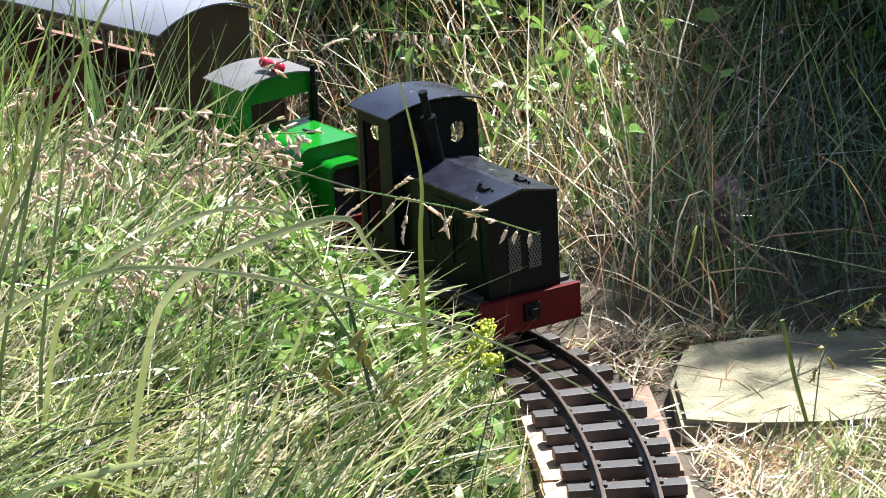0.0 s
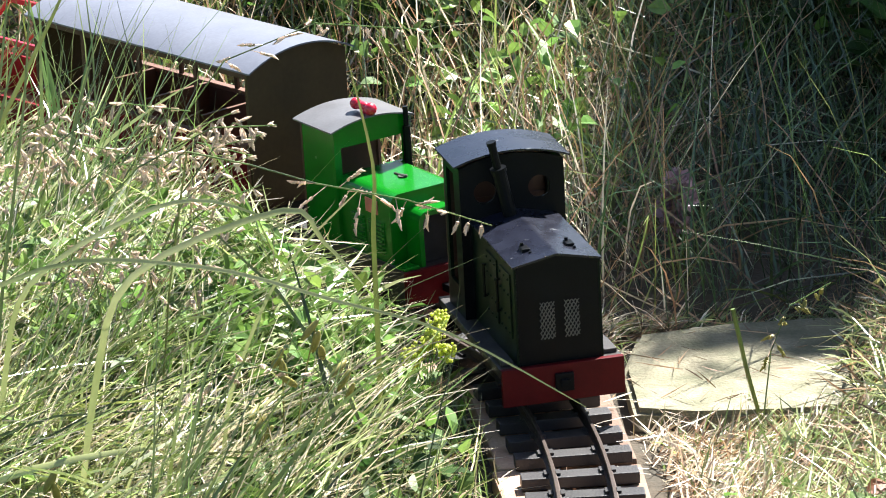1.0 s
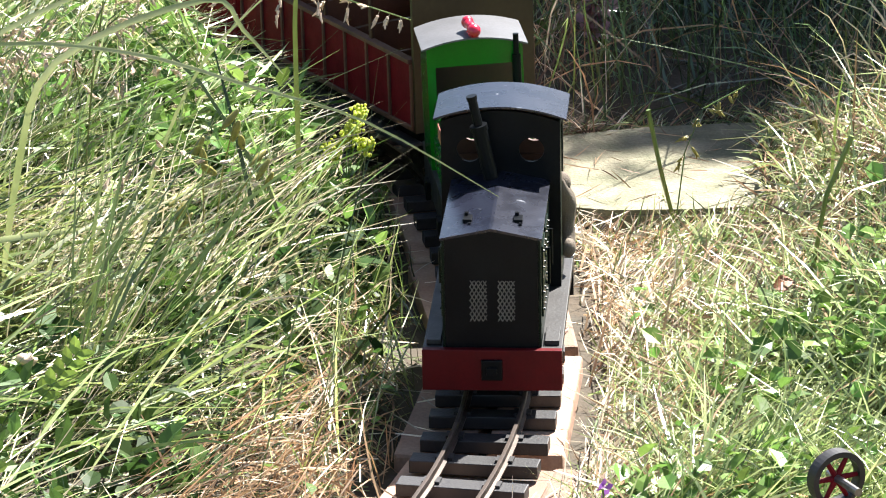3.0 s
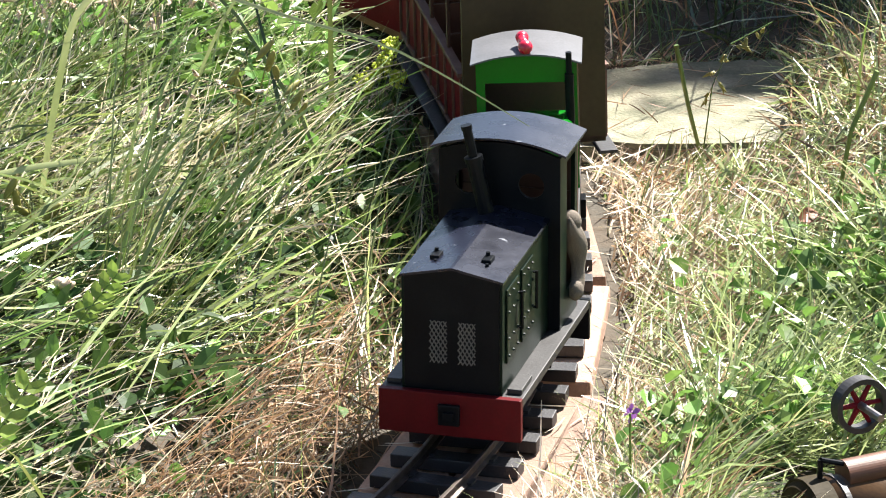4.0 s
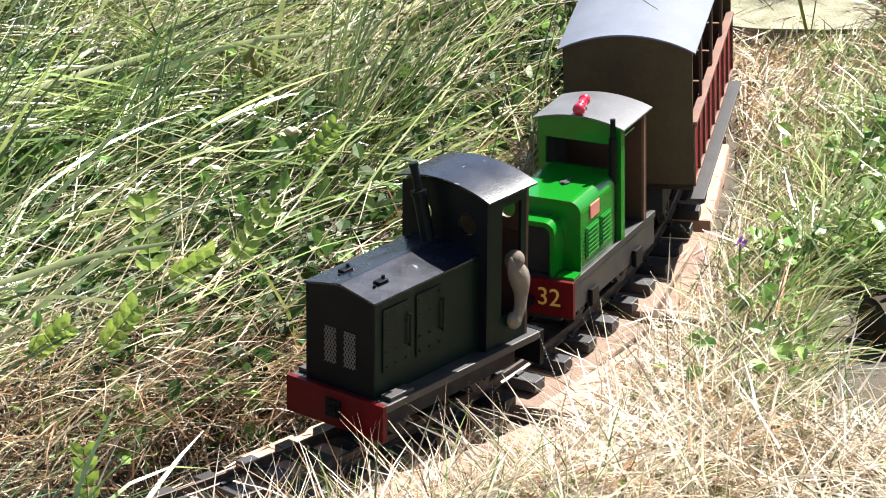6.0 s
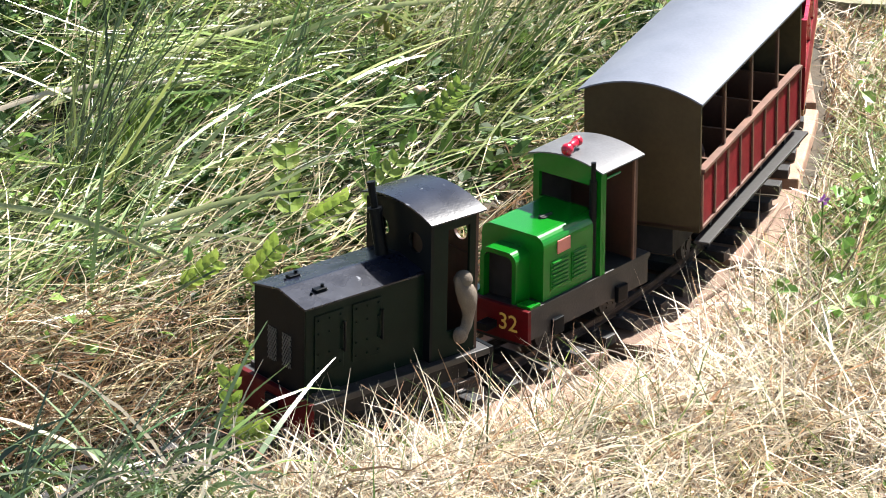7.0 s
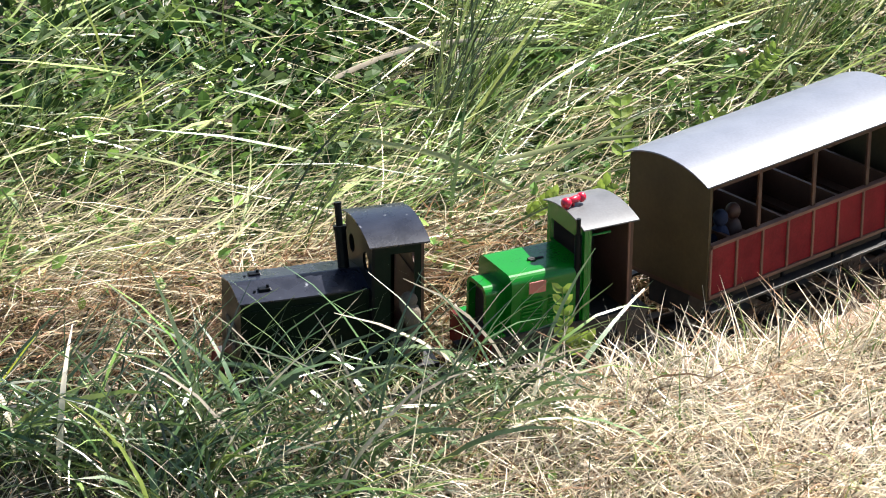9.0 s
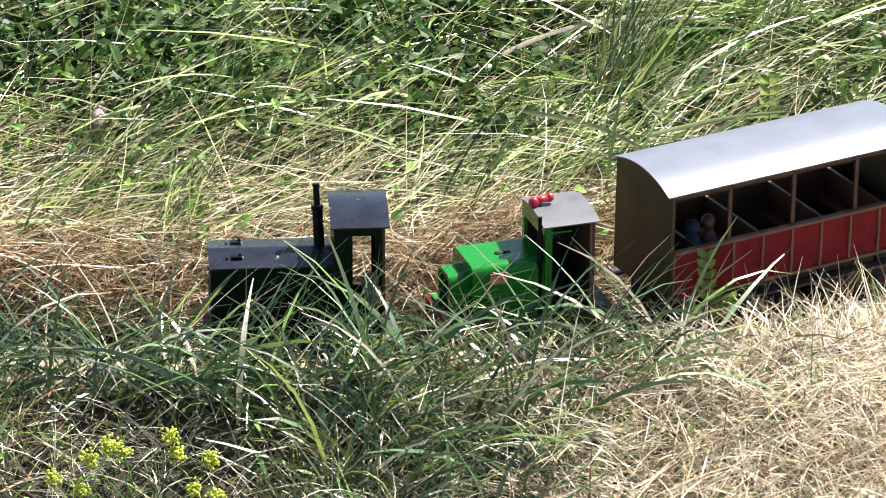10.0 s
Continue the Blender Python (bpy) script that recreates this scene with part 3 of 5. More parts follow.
    part("cab_front", fr, M_green, e, "green cab front with one wide window")
    bk = bmesh.new()
    prism_x(bk, [(w, .053)] + arch(w, .157, .164, .0001)[:15][::-1] + [(-w, .053)], -.075, -.072)
    part("cab_side", box_of(-.0718, -.0212, -w, -w + .003, .053, .157), M_green, e, "closed green cab side")
    part("cab_back", bk, M_inner, e, "red-brown cab back")
    # black sheet over the closed side: the cab's inner shade, put in as colour
    part("cab_lining", box_of(-.0716, -.0214, -w + .0032, -w + .0045, .0535, .1565), M_void, e, "black sheet standing for shade inside the cab")
    for s in (1,):
        p = bmesh.new()
        ya, yb = sorted((s * w, s * (w - .0025)))
        box(p, -.025, -.0212, ya, yb, .053, .157)
        part("cab_post", p, M_green, e)
        p = bmesh.new()
        box(p, -.0718, -.0695, ya, yb, .053, .157)
        part("cab_post", p, M_batten, e)
        part("hand_rail", rod(bmesh.new(), (-.048, s * .0388, .149), (-.0255, s * .0388, .149), .0013, n=8), M_green, e)
    part("cab_roof", prism_x(bmesh.new(), arch(.0442, .1588, .1665, .0014, n=36), -.0795, -.0135), M_pale_roof, e, "pale grey arched cab roof")
    pipe = bmesh.new()
    rod(pipe, (-.0125, .034, .053), (-.0125, .034, .150), .0036, n=12)
    rod(pipe, (-.0125, .034, .150), (-.0125, .034, .168), .0024, n=12)
    part("exhaust_pipe", pipe, M_black, e, "tall black exhaust pipe")
    horn = bmesh.new()
    ball(horn, (-.0165, .000, .1715), .0060)
    rod(horn, (-.0165, 0, .1725), (-.035, -.003, .1735), .0036, .0042, n=12)
    ball(horn, (-.036, -.003, .1735), .0054)
    rod(horn, (-.025, -.001, .165), (-.025, -.001, .172), .002, n=8)
    part("roof_horn", horn, M_scarlet, e, "scarlet bobbin-shaped horn on the roof", smooth=True)
    for x in (.05, -.05):
        WHEELS.append((wheelset(e, x), x))
    return e


def build_carriage():
    """Roofed open-sided coach, .34 long."""
    e = tagged(new("model_railway_carriage"), "toy coach with grey arched roof, red panelled sides and brown ends", "model carriage")
    L, w = .162, .0590
    part("floor", box_of(-L, L, -w, w, .0535, .0590), M_inner, e)
    for x0, x1 in ((L - .004, L), (-L, -L + .004)):
        end = bmesh.new()
        prism_x(end, [(w, .0535)] + arch(w, .1868, .2010, .0001)[:15][::-1] + [(-w, .0535)], x0, x1)
        part("end_wall", end, M_endwall, e, "plain brown varnished end board")
    part("roof", prism_x(bmesh.new(), arch(.0630, .1885, .2040, .0016, n=44), -L - .008, L + .008), M_grey_roof, e, "smooth blue-grey sheet roof")
    for s in (1, -1):
        y0, y1 = sorted((s * w, s * (w - .003)))
        top = .1140 if s > 0 else .1150
        part("side_lining", box_of(-L + .0045, L - .0045, min(y0 + .0032, y1 + .0012) if s < 0 else y0 - .0012, max(y1 + .0012, y1) if s < 0 else y0 - .0002, .0592, top), M_inner, e, "brown stained lining")
        side = part("side_panel", box_of(-L + .0045, L - .0045, y0, y1, .0592, top), M_crimson, e, "red painted side panel")
        z0, z1 = sorted((s * w, s * (w + .0022)))
        for k in range(9):
            x = -L + .004 + (2 * L - .008) * k / 8
            part("batten", box_of(x - .0014, x + .0014, z0, z1, .0592, top - .0005, bevel=.0003), M_batten, side)
        part("top_rail", box_of(-L + .004, L - .004, min(s * (w - .004), s * (w + .0035)), max(s * (w - .004), s * (w + .0035)), top + .0002, top + .004), M_batten, side, "pale wooden top rail")
        part("bottom_rail", box_of(-L + .004, L - .004, z0, z1, .0555, .0590), M_batten, side)
        for x in (-.085, 0.0, .085):
            part("roof_post", box_of(x - .0025, x + .0025, y0, y1, top + .0042, .187), M_inner, e)
        part("eave_beam", box_of(-L + .0045, L - .0045, y0, y1, .1805, .1870), M_inner, e)
        part("step_board", box_of(-L, L, min(s * (w - .006), s * (w + .010)), max(s * (w - .006), s * (w + .010)), .0420, .0450), M_frame, e, "grey step board")
        for x in (-.12, -.04, .04, .12):
            part("step_bracket", box_of(x - .002, x + .002, min(s * (w - .005), s * (w - .002)), max(s * (w - .005), s * (w - .002)), .0451, .0534), M_black, e)
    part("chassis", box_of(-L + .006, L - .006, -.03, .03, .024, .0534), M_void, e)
    for x in (-.125, -.043, .043, .125):
        part("bench", box(box(bmesh.new(), x - .016, x + .016, -w + .0045, w - .0035, .080, .084), x - .002, x + .002, -w + .0045, w - .0035, .0842, .117), M_bench, e, "orange-brown seat with a tall back")
    for x in (.105, -.105):
        WHEELS.append((wheelset(e, x), x))
    return e


def build_doll(x, y, cloth):
    bm = bmesh.new()
    ball(bm, (x, y, .104), .011, .012, .020)
    ball(bm, (x, y, .130), .0085, .0085, .0095)
    return tagged(finish("seated_doll", bm, cloth, smooth=True), "small plain doll seated on a coach bench", "doll")


def build_open_wagon():
    """Red-framed open wagon that follows the coach."""
    e = tagged(new("open_model_wagon"), "toy open wagon with red frames and tan plank floor", "model wagon")
    L, w = .150, .055
    part("floor", box_of(-L, L, -w, w, .045, .051), M_wood, e, "tan plywood floor")
    part("chassis", box_of(-L + .004, L - .004, -.03, .03, .022, .045), M_void, e)
    for x0, x1 in ((L - .005, L), (-L, -L + .005)):
        part("end_panel", box_of(x0, x1, -w, w, .0512, .098), M_crimson, e, "red end panel")
        for s in (1, -1):
            part("end_post", box_of(x0, x1, min(s * (w - .006), s * w), max(s * (w - .006), s * w), .0985, .150), M_scarlet, e, "bright red corner post")
        part("end_rail", box_of(x0, x1, -w + .0062, w - .0062, .140, .147), M_black, e)
        part("end_rail", box_of(x0, x1, -w + .0062, w - .0062, .112, .117), M_black, e)
    for s in (1, -1):
        y0, y1 = sorted((s * w, s * (w - .004)))
        part("side_panel", box_of(-L + .0055, L - .0055, y0, y1, .0512, .090), M_crimson, e)
        part("side_rail", box_of(-L + .0055, L - .0055, y0, y1, .1445, .1500), M_scarlet, e)
        for x in (-.07, 0, .07):
            br = bmesh.new()
            rod(br, (x - .03, s * (w - .002), .0905), (x + .03, s * (w - .002), .1440), .0028, n=8)
            part("brace", br, M_scarlet, e)
    for x in (.095, -.095):
        WHEELS.append((wheelset(e, x), x))
    return e


black_engine = build_black_engine()
green_engine = build_green_engine()
coach = build_carriage()
wagon = build_open_wagon()
plush = build_plush()
dolls = [build_doll(.118, .034, M_blue), build_doll(.095, .030, M_inner)]



# ---- grass and weeds ----
rng = np.random.default_rng(7)


def blades(name, label, mat, root, azim, tilt, bend, length, width, segs=3, clear=True, ribbon=0.0):
    """Many tapered, curved blades in one mesh. tilt: lean from upright at the root; bend: how much more it leans at the tip (radians)."""
    n = len(root)
    u = np.linspace(0, 1, segs + 1)
    ang = tilt[:, None] + bend[:, None] * u[None, :] ** 1.3
    ds = length[:, None] / segs
    hor = np.concatenate([np.zeros((n, 1)), np.cumsum(np.sin((ang[:, 1:] + ang[:, :-1]) / 2) * ds, 1)], 1)
    ver = np.concatenate([np.zeros((n, 1)), np.cumsum(np.cos((ang[:, 1:] + ang[:, :-1]) / 2) * ds, 1)], 1)
    sway = rng.normal(0, .25, (n, 1)) * u[None, :] ** 2 * length[:, None] * .5
    ca, sa = np.cos(azim)[:, None], np.sin(azim)[:, None]
    cx = root[:, 0:1] + hor * ca - sway * sa
    cy = root[:, 1:2] + hor * sa + sway * ca
    cz = root[:, 2:3] + ver
    if clear:
        lat = side_of_line(cx[:, 1:], cy[:, 1:])[0]
        keep = ~((np.abs(lat) < .064) & (cz[:, 1:] < .23)).any(1)
    else:
        keep = np.ones(n, bool)
    # the crest of the mound stays low beside the line, so that the train shows over it
    crest = .10 + .7 * np.maximum(0, -.065 - cx) + .31 * (4.7 - cy)
    high = ((cz > crest) & (cx > -.27) & (cx < .03) & (cy > 4.2) & (cy < 5.3)).any(1) & (side_of_line(cx[:, 0], cy[:, 0])[0] < 0)
    keep &= ~(high & (rng.uniform(0, 1, n) < .94))
    # no blade dives under the ground
    gz = ground_height(cx[keep], cy[keep])
    cx, cy, cz = cx[keep], cy[keep], np.maximum(cz[keep], gz + .002)
    n = len(cx)
    w = width[keep][:, None] * (1 - u[None, :] ** 2.2 * .9) * .5 * (.55 + .45 * np.minimum(1, u[None, :] * 4))
    roll = rng.uniform(-1.2, 1.2, (n, 1))
    sx, sy, sz = -np.sin(azim[keep])[:, None] * np.cos(roll), np.cos(azim[keep])[:, None] * np.cos(roll), np.sin(roll)
    L = np.stack([cx - sx * w, cy - sy * w, cz - sz * w], 2)
    R = np.stack([cx + sx * w, cy + sy * w, cz + sz * w], 2)
    V = np.stack([L, R], 2).reshape(-1, 3)
    k = np.arange(n)[:, None] * (2 * (segs + 1)) + np.arange(segs)[None, :] * 2
    F = np.stack([k, k + 1, k + 3, k + 2], 2).reshape(-1, 4)
    me = bpy.data.meshes.new(name)
    me.vertices.add(len(V))
    me.vertices.foreach_set("co", V.ravel().astype(np.float32))
    me.loops.add(F.size)
    me.loops.foreach_set("vertex_index", F.ravel().astype(np.int32))
    me.polygons.add(len(F))
    me.polygons.foreach_set("loop_start", np.arange(0, F.size, 4, dtype=np.int32))
    me.update()
    me.polygons.foreach_set("use_smooth", np.ones(len(F), bool))
    me.materials.append(mat)
    return tagged(new(name, me), label, "grass", kind="stuff")


def scatter(n, x0, x1, y0, y1, want, clump=0.0):
    """Up to n random places in a rectangle, kept with the chance want(x, y, lat, along) gives."""
    x, y = rng.uniform(x0, x1, n), rng.uniform(y0, y1, n)
    lat, along = side_of_line(x, y)
    p = want(x, y, lat, along)
    if clump:
        p = p * np.clip(.5 + clump * ripple(x * 1.7 + 3, y * 1.7), 0, 1)
    k = rng.uniform(0, 1, n) < p
    return x[k], y[k], lat[k], along[k]


def rooted(x, y, lift=0.0, spread=0.0):
    return np.stack([x, y, ground_height(x, y) + lift + rng.uniform(0, 1, len(x)) * spread], 1)


def U(a, b, n):
    return rng.uniform(a, b, n)


def on_slab(x, y):
    return (x > .06) & (x < .265) & (y > 4.737) & (y < 4.97)


def clear_of_engine(x, y):
    return ~((x > .15) & (x < .42) & (y > 3.70) & (y < 3.99))


def build_grass():
    deg = np.pi / 180
    # inside of the bend: long flattened grass, combed one way
    inner = lambda x, y, lat, s: smooth(.058, .10, -lat)
    hollow = lambda x, y, lat, s: inner(x, y, lat, s) * np.clip(.62 + 1.9 * ripple(x * 1.3 + 1, y * 1.1), .06, 1) * (1 - .75 * smooth(.42, .14, -lat) * smooth(3.45, 3.8, s)) * (1 - .85 * smooth(.28, .17, -lat) * smooth(2.75, 2.95, s)) * (1 - .9 * smooth(-.58, -.85, x) * smooth(3.62, 3.85, y))
    x, y, lat, s = scatter(76000, -1.9, .02, 3.25, 6.3, hollow)
    n = len(x)
    back = smooth(4.2, 4.7, y)
    # they lie in tufts: neighbours share a direction
    key = (np.floor(x / .055) * 7919 + np.floor(y / .07) * 104729).astype(np.int64)
    uniq, inv = np.unique(key, return_inverse=True)
    tuft = rng.normal(0, 1, len(uniq))[inv]
    rise = rng.uniform(0, 1, len(uniq))[inv]
    az = (48 + tuft * (22 + 20 * back) + rng.normal(0, 9, n)) * deg
    flip = (rng.uniform(0, 1, len(uniq)) < .35)[inv]
    az = np.where(flip, az + np.pi, az)
    tilt = np.where(rise < .15 + .35 * back, U(10, 50, n), U(58, 87, n)) * deg
    size = rng.uniform(.7, 1.25, len(uniq))[inv]
    blades("lying_meadow_grass", "long green grass lying flattened beside the track", M_grass, rooted(x, y, 0, .028), az, tilt, U(.1, .7, n), U(.08, .30, n) * size, rng.choice((.0012, .0020, .0031, .0050), n, p=(.35, .35, .2, .1)))
    x, y, lat, s = scatter(60000, -1.9, .02, 3.25, 6.3, lambda x, y, lat, s: inner(x, y, lat, s) * (1 - .75 * smooth(-.58, -.85, x) * smooth(3.68, 3.9, y)) * np.clip(.27 + .22 * smooth(4.15, 4.45, y) + .6 * ripple(x * 1.5 + 4, y * 1.3) + .8 * smooth(.48, .16, -lat) * smooth(3.4, 3.75, s) + .6 * np.exp(-((x + .42) / .16) ** 2 - ((y - 4.8) / .25) ** 2), 0, 1))
    n = len(x)
    az = (50 + rng.normal(0, 28, n)) * deg + np.where(rng.uniform(0, 1, n) < .3, np.pi, 0)
    blades("lying_straw", "bleached straw lying among long grass", M_straw_mid, rooted(x, y, .005, .03), az, U(60, 88, n) * deg, U(0, .4, n), U(.06, .26, n), U(.0009, .0022, n))
    # low layer in the darker green: shade between the long blades, put into the colour
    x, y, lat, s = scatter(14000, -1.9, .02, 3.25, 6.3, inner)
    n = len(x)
    blades("undergrowth_grass", "low grass coloured dark for the shade under the long blades", M_grass_dark, rooted(x, y), U(0, 6.28, n), U(0, 60, n) * deg, U(.2, 1.2, n), U(.03, .09, n), U(.0012, .003, n))
    # single broad leaves on top, in the green that has sunlight put into it
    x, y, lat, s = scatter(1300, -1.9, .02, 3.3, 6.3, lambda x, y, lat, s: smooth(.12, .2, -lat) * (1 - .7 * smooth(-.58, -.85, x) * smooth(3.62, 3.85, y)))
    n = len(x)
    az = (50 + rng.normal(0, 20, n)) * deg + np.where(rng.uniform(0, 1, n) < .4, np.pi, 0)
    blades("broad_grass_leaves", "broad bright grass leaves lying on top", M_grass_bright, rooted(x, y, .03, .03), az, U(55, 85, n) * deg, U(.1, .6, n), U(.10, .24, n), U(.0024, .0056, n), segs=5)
    # fringe that leans over the track on the inside
    x, y, lat, s = scatter(60000, -1.2, .06, 3.3, 5.6, lambda x, y, lat, s: smooth(.055, .07, -lat) * smooth(.17, .11, -lat))
    n = len(x)
    away = np.array([math.radians(heading(v)) for v in s]) + np.pi / 2
    straw = smooth(2.5, 2.95, s) * .8 + .12
    pick = rng.uniform(0, 1, n) < straw
    for sel, nm, lb, mt in ((~pick, "fringe_grass", "fine green grass fanning out towards the track", M_grass), (pick, "fringe_straw", "dry brown straw beside the track", M_straw_brown)):
        m = int(sel.sum())
        blades(nm, lb, mt, rooted(x[sel], y[sel]), away[sel] + rng.normal(0, .9, m) + np.where(rng.uniform(0, 1, m) < .45, np.pi, 0), U(15, 75, m) * deg, U(.1, 1.0, m), U(.035, .12, m), U(.0009, .0024, m))
    # matted brown straw on the inner side, wider further round the bend
    x, y, lat, s = scatter(90000, -1.7, .02, 3.25, 4.5, lambda x, y, lat, s: smooth(.06, .075, -lat) * smooth(2.8, 3.05, s) * smooth(.21 + .10 * smooth(3.4, 3.8, s), .13 + .08 * smooth(3.4, 3.8, s), -lat) * np.clip(.75 + .9 * ripple(x * 2 + 2, y * 2), 0, 1))
    n = len(x)
    comb = np.array([math.radians(heading(v)) for v in s]) + np.pi / 2
    pick = rng.uniform(0, 1, n)
    for q, nm, lb, mt in ((pick < .8, "matted_brown_straw", "reddish-brown dead grass matted along the track", M_straw_brown), (pick >= .8, "matted_pale_straw", "pale dead grass matted along the track", M_straw)):
        m = int(q.sum())
        blades(nm, lb, mt, rooted(x[q], y[q], .004, .03), comb[q] + rng.normal(0, .7, m), U(30, 86, m) * deg, U(0, .9, m), U(.03, .13, m), U(.0009, .0022, m))
    # tall straw and green on the crown of the mound
    x, y, lat, s = scatter(10000, -.75, -.12, 4.3, 5.3, lambda x, y, lat, s: smooth(.09, .16, -lat) * np.exp(-((x + .45) / .22) ** 2))
    pick = rng.uniform(0, 1, len(x))
    # the green share takes the sunlit colour, which brightens the mound
    for a, b, nm, lb, mt in ((0, .62, "crown_straw", "tall tangled straw on the mound", M_straw), (.62, 1, "crown_grass", "tall green grass on the mound", M_grass_bright)):
        q = (pick >= a) & (pick < b)
        m = int(q.sum())
        blades(nm, lb, mt, rooted(x[q], y[q]), rng.normal(30, 60, m) * deg, U(5, 65, m) * deg, U(.2, 1.3, m), U(.05, .17, m), U(.0012, .0050 if mt is M_grass_bright else .0026, m), segs=4)
    # outer near bank: mown straw thatch
    near = lambda x, y, lat, s: smooth(0, .02, lat - .062 - .04 * np.exp(-((s - 3.3) / .22) ** 2)) * smooth(3.0, 3.25, s) * clear_of_engine(x, y)
    x, y, lat, s = scatter(125000, -1.7, .32, 2.5, 4.05, near)
    dark = smooth(-.40, -.70, x + .25 * ripple(x * 2, y * 2) + .2 * smooth(3.1, 2.85, y))
    green = rng.uniform(0, 1, len(x)) < dark * .86
    sel = ~green
    n = int(sel.sum())
    half = rng.uniform(0, 1, n) < .2
    xs_, ys_ = x[sel], y[sel]
    for hsel, nm, lb, mt in ((~half, "straw_thatch", "pale mown straw matted over the bank", M_straw), (half, "brown_thatch", "brown dead grass in the thatch", M_straw_brown)):
        m = int(hsel.sum())
        blades(nm, lb, mt, rooted(xs_[hsel], ys_[hsel], 0, .012), U(0, 6.28, m), U(35, 88, m) * deg, U(-.2, .8, m), U(.025, .12, m), rng.choice((.0009, .0014, .002, .0032), m, p=(.3, .35, .25, .1)))
    xg, yg = x[green], y[green]
    k = rng.uniform(0, 1, len(xg)) < .38 * (1 - .9 * ((np.abs(xg + .94) < .16) & (yg < 2.985)))
    xg, yg = xg[k], yg[k]
    n = len(xg)
    az = np.where(rng.uniform(0, 1, n) < .6, rng.normal(20, 40, n), rng.normal(190, 45, n)) * deg
    lo = np.where((xg < -.78) & (yg < 2.97), .4, 1.0)
    mixed = rng.uniform(0, 1, n)
    for q, nm, lb, mt in ((mixed < .76, "deep_green_grass", "deep green long grass arching over the bank", M_grass_dark), ((mixed >= .76) & (mixed < .91), "mixed_green_grass", "lighter green grass arching over the bank", M_grass), (mixed >= .91, "bank_dead_grass", "dry stems in the green grass", M_straw)):
        m = int(q.sum())
        blades(nm, lb, mt, rooted(xg[q], yg[q]), az[q], U(5, 60, m) * deg, U(.3, 1.5, m), U(.06, .22, m) * lo[q], rng.choice((.0024, .0040, .0060, .0085), m, p=(.32, .35, .22, .11)), segs=5)
    x, y, lat, s = scatter(30000, -1.7, .32, 2.5, 4.05, near, clump=.7)
    n = len(x)
    blades("green_tufts", "thin green blades coming through the straw", M_grass, rooted(x, y), U(0, 6.28, n), U(10, 70, n) * deg, U(.2, 1.2, n), U(.03, .11, n), U(.0008, .0022, n))
    # outer verge by the slab
    verge = lambda x, y, lat, s: smooth(.062, .085, lat) * smooth(3.35, 3.0, s) * smooth(1.95, 2.1, s) * ~on_slab(x, y) * clear_of_engine(x, y)
    x, y, lat, s = scatter(66000, -.05, .75, 3.7, 5.0, verge)
    pick = rng.uniform(0, 1, len(x))
    pick = np.clip(pick + .14 + .4 * smooth(4.5, 4.25, y) * smooth(.05, .2, x) - .45 * smooth(.19, .09, lat), 0, .999)
    low = 1 - .55 * smooth(4.35, 4.62, y)
    for a, b, nm, lb, mt in ((0, .24, "verge_straw", "dry straw on the verge", M_straw), (.24, .58, "verge_dead_grass", "brown dead stems on the verge", M_straw_brown), (.58, .80, "verge_grass", "green grass on the verge", M_grass), (.80, 1.0, "verge_bright_grass", "bright green grass on the verge", M_grass_bright)):
        q = (pick >= a) & (pick < b)
        m = int(q.sum())
        blades(nm, lb, mt, rooted(x[q], y[q]), np.where(rng.uniform(0, 1, m) < .5, U(0, 6.28, m), rng.normal(30, 35, m) * deg), U(30, 86, m) * deg, U(0, 1, m), U(.03, .11, m) * low[q], U(.0009, .0038 if mt is M_grass_bright else .0026, m))
    # tall growth behind the slab and beyond the line
    backy = lambda x, y, lat, s: smooth(.07, .11, lat) * (y > 4.96 - .35 * np.clip(-x, 0, 1)) * ~on_slab(x, y) * smooth(2.45, 2.35, s)
    x, y, lat, s = scatter(34000, -1.6, 1.0, 4.95, 7.2, backy)
    pick = rng.uniform(0, 1, len(x))
    # right of the line most blades go dark green or brown, deepening the shade by colour
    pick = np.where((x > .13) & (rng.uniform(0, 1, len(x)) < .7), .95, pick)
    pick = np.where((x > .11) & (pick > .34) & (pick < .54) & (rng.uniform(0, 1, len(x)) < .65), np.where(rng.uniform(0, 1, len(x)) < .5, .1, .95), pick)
    for a, b, nm, lb, mt in ((0, .34, "tall_dead_stalks", "tall dry stalks at the shaded back of the garden", M_straw_brown), (.34, .54, "tall_straw", "tall bleached grass", M_straw), (.54, .84, "tall_grass", "tall green grass", M_grass), (.84, 1.0, "tall_dark_grass", "tall deep green grass, thickened to darken the shaded back", M_grass_dark)):
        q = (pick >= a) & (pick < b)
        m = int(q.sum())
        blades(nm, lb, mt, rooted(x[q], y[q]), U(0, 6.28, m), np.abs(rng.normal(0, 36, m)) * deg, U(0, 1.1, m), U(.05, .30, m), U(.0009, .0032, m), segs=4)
    # sunlit tall growth at the far end of the slab
    x, y, lat, s = scatter(9000, .24, .80, 4.50, 5.02, lambda x, y, lat, s: smooth(.29, .40, x + .05 * ripple(x * 3, y * 3)) * .8 * np.clip(.7 + ripple(x * 2, y * 2), 0, 1))
    pick = rng.uniform(0, 1, len(x))
    for a, b, nm, lb, mt in ((0, .28, "corner_straw", "tall straw beside the slab", M_straw_mid), (.28, .48, "corner_dead_grass", "tall brown stems beside the slab", M_straw_brown), (.48, .80, "corner_grass", "tall green grass beside the slab", M_grass), (.80, 1.0, "corner_bright_grass", "bright tall grass beside the slab", M_grass_bright)):
        q = (pick >= a) & (pick < b)
        m = int(q.sum())
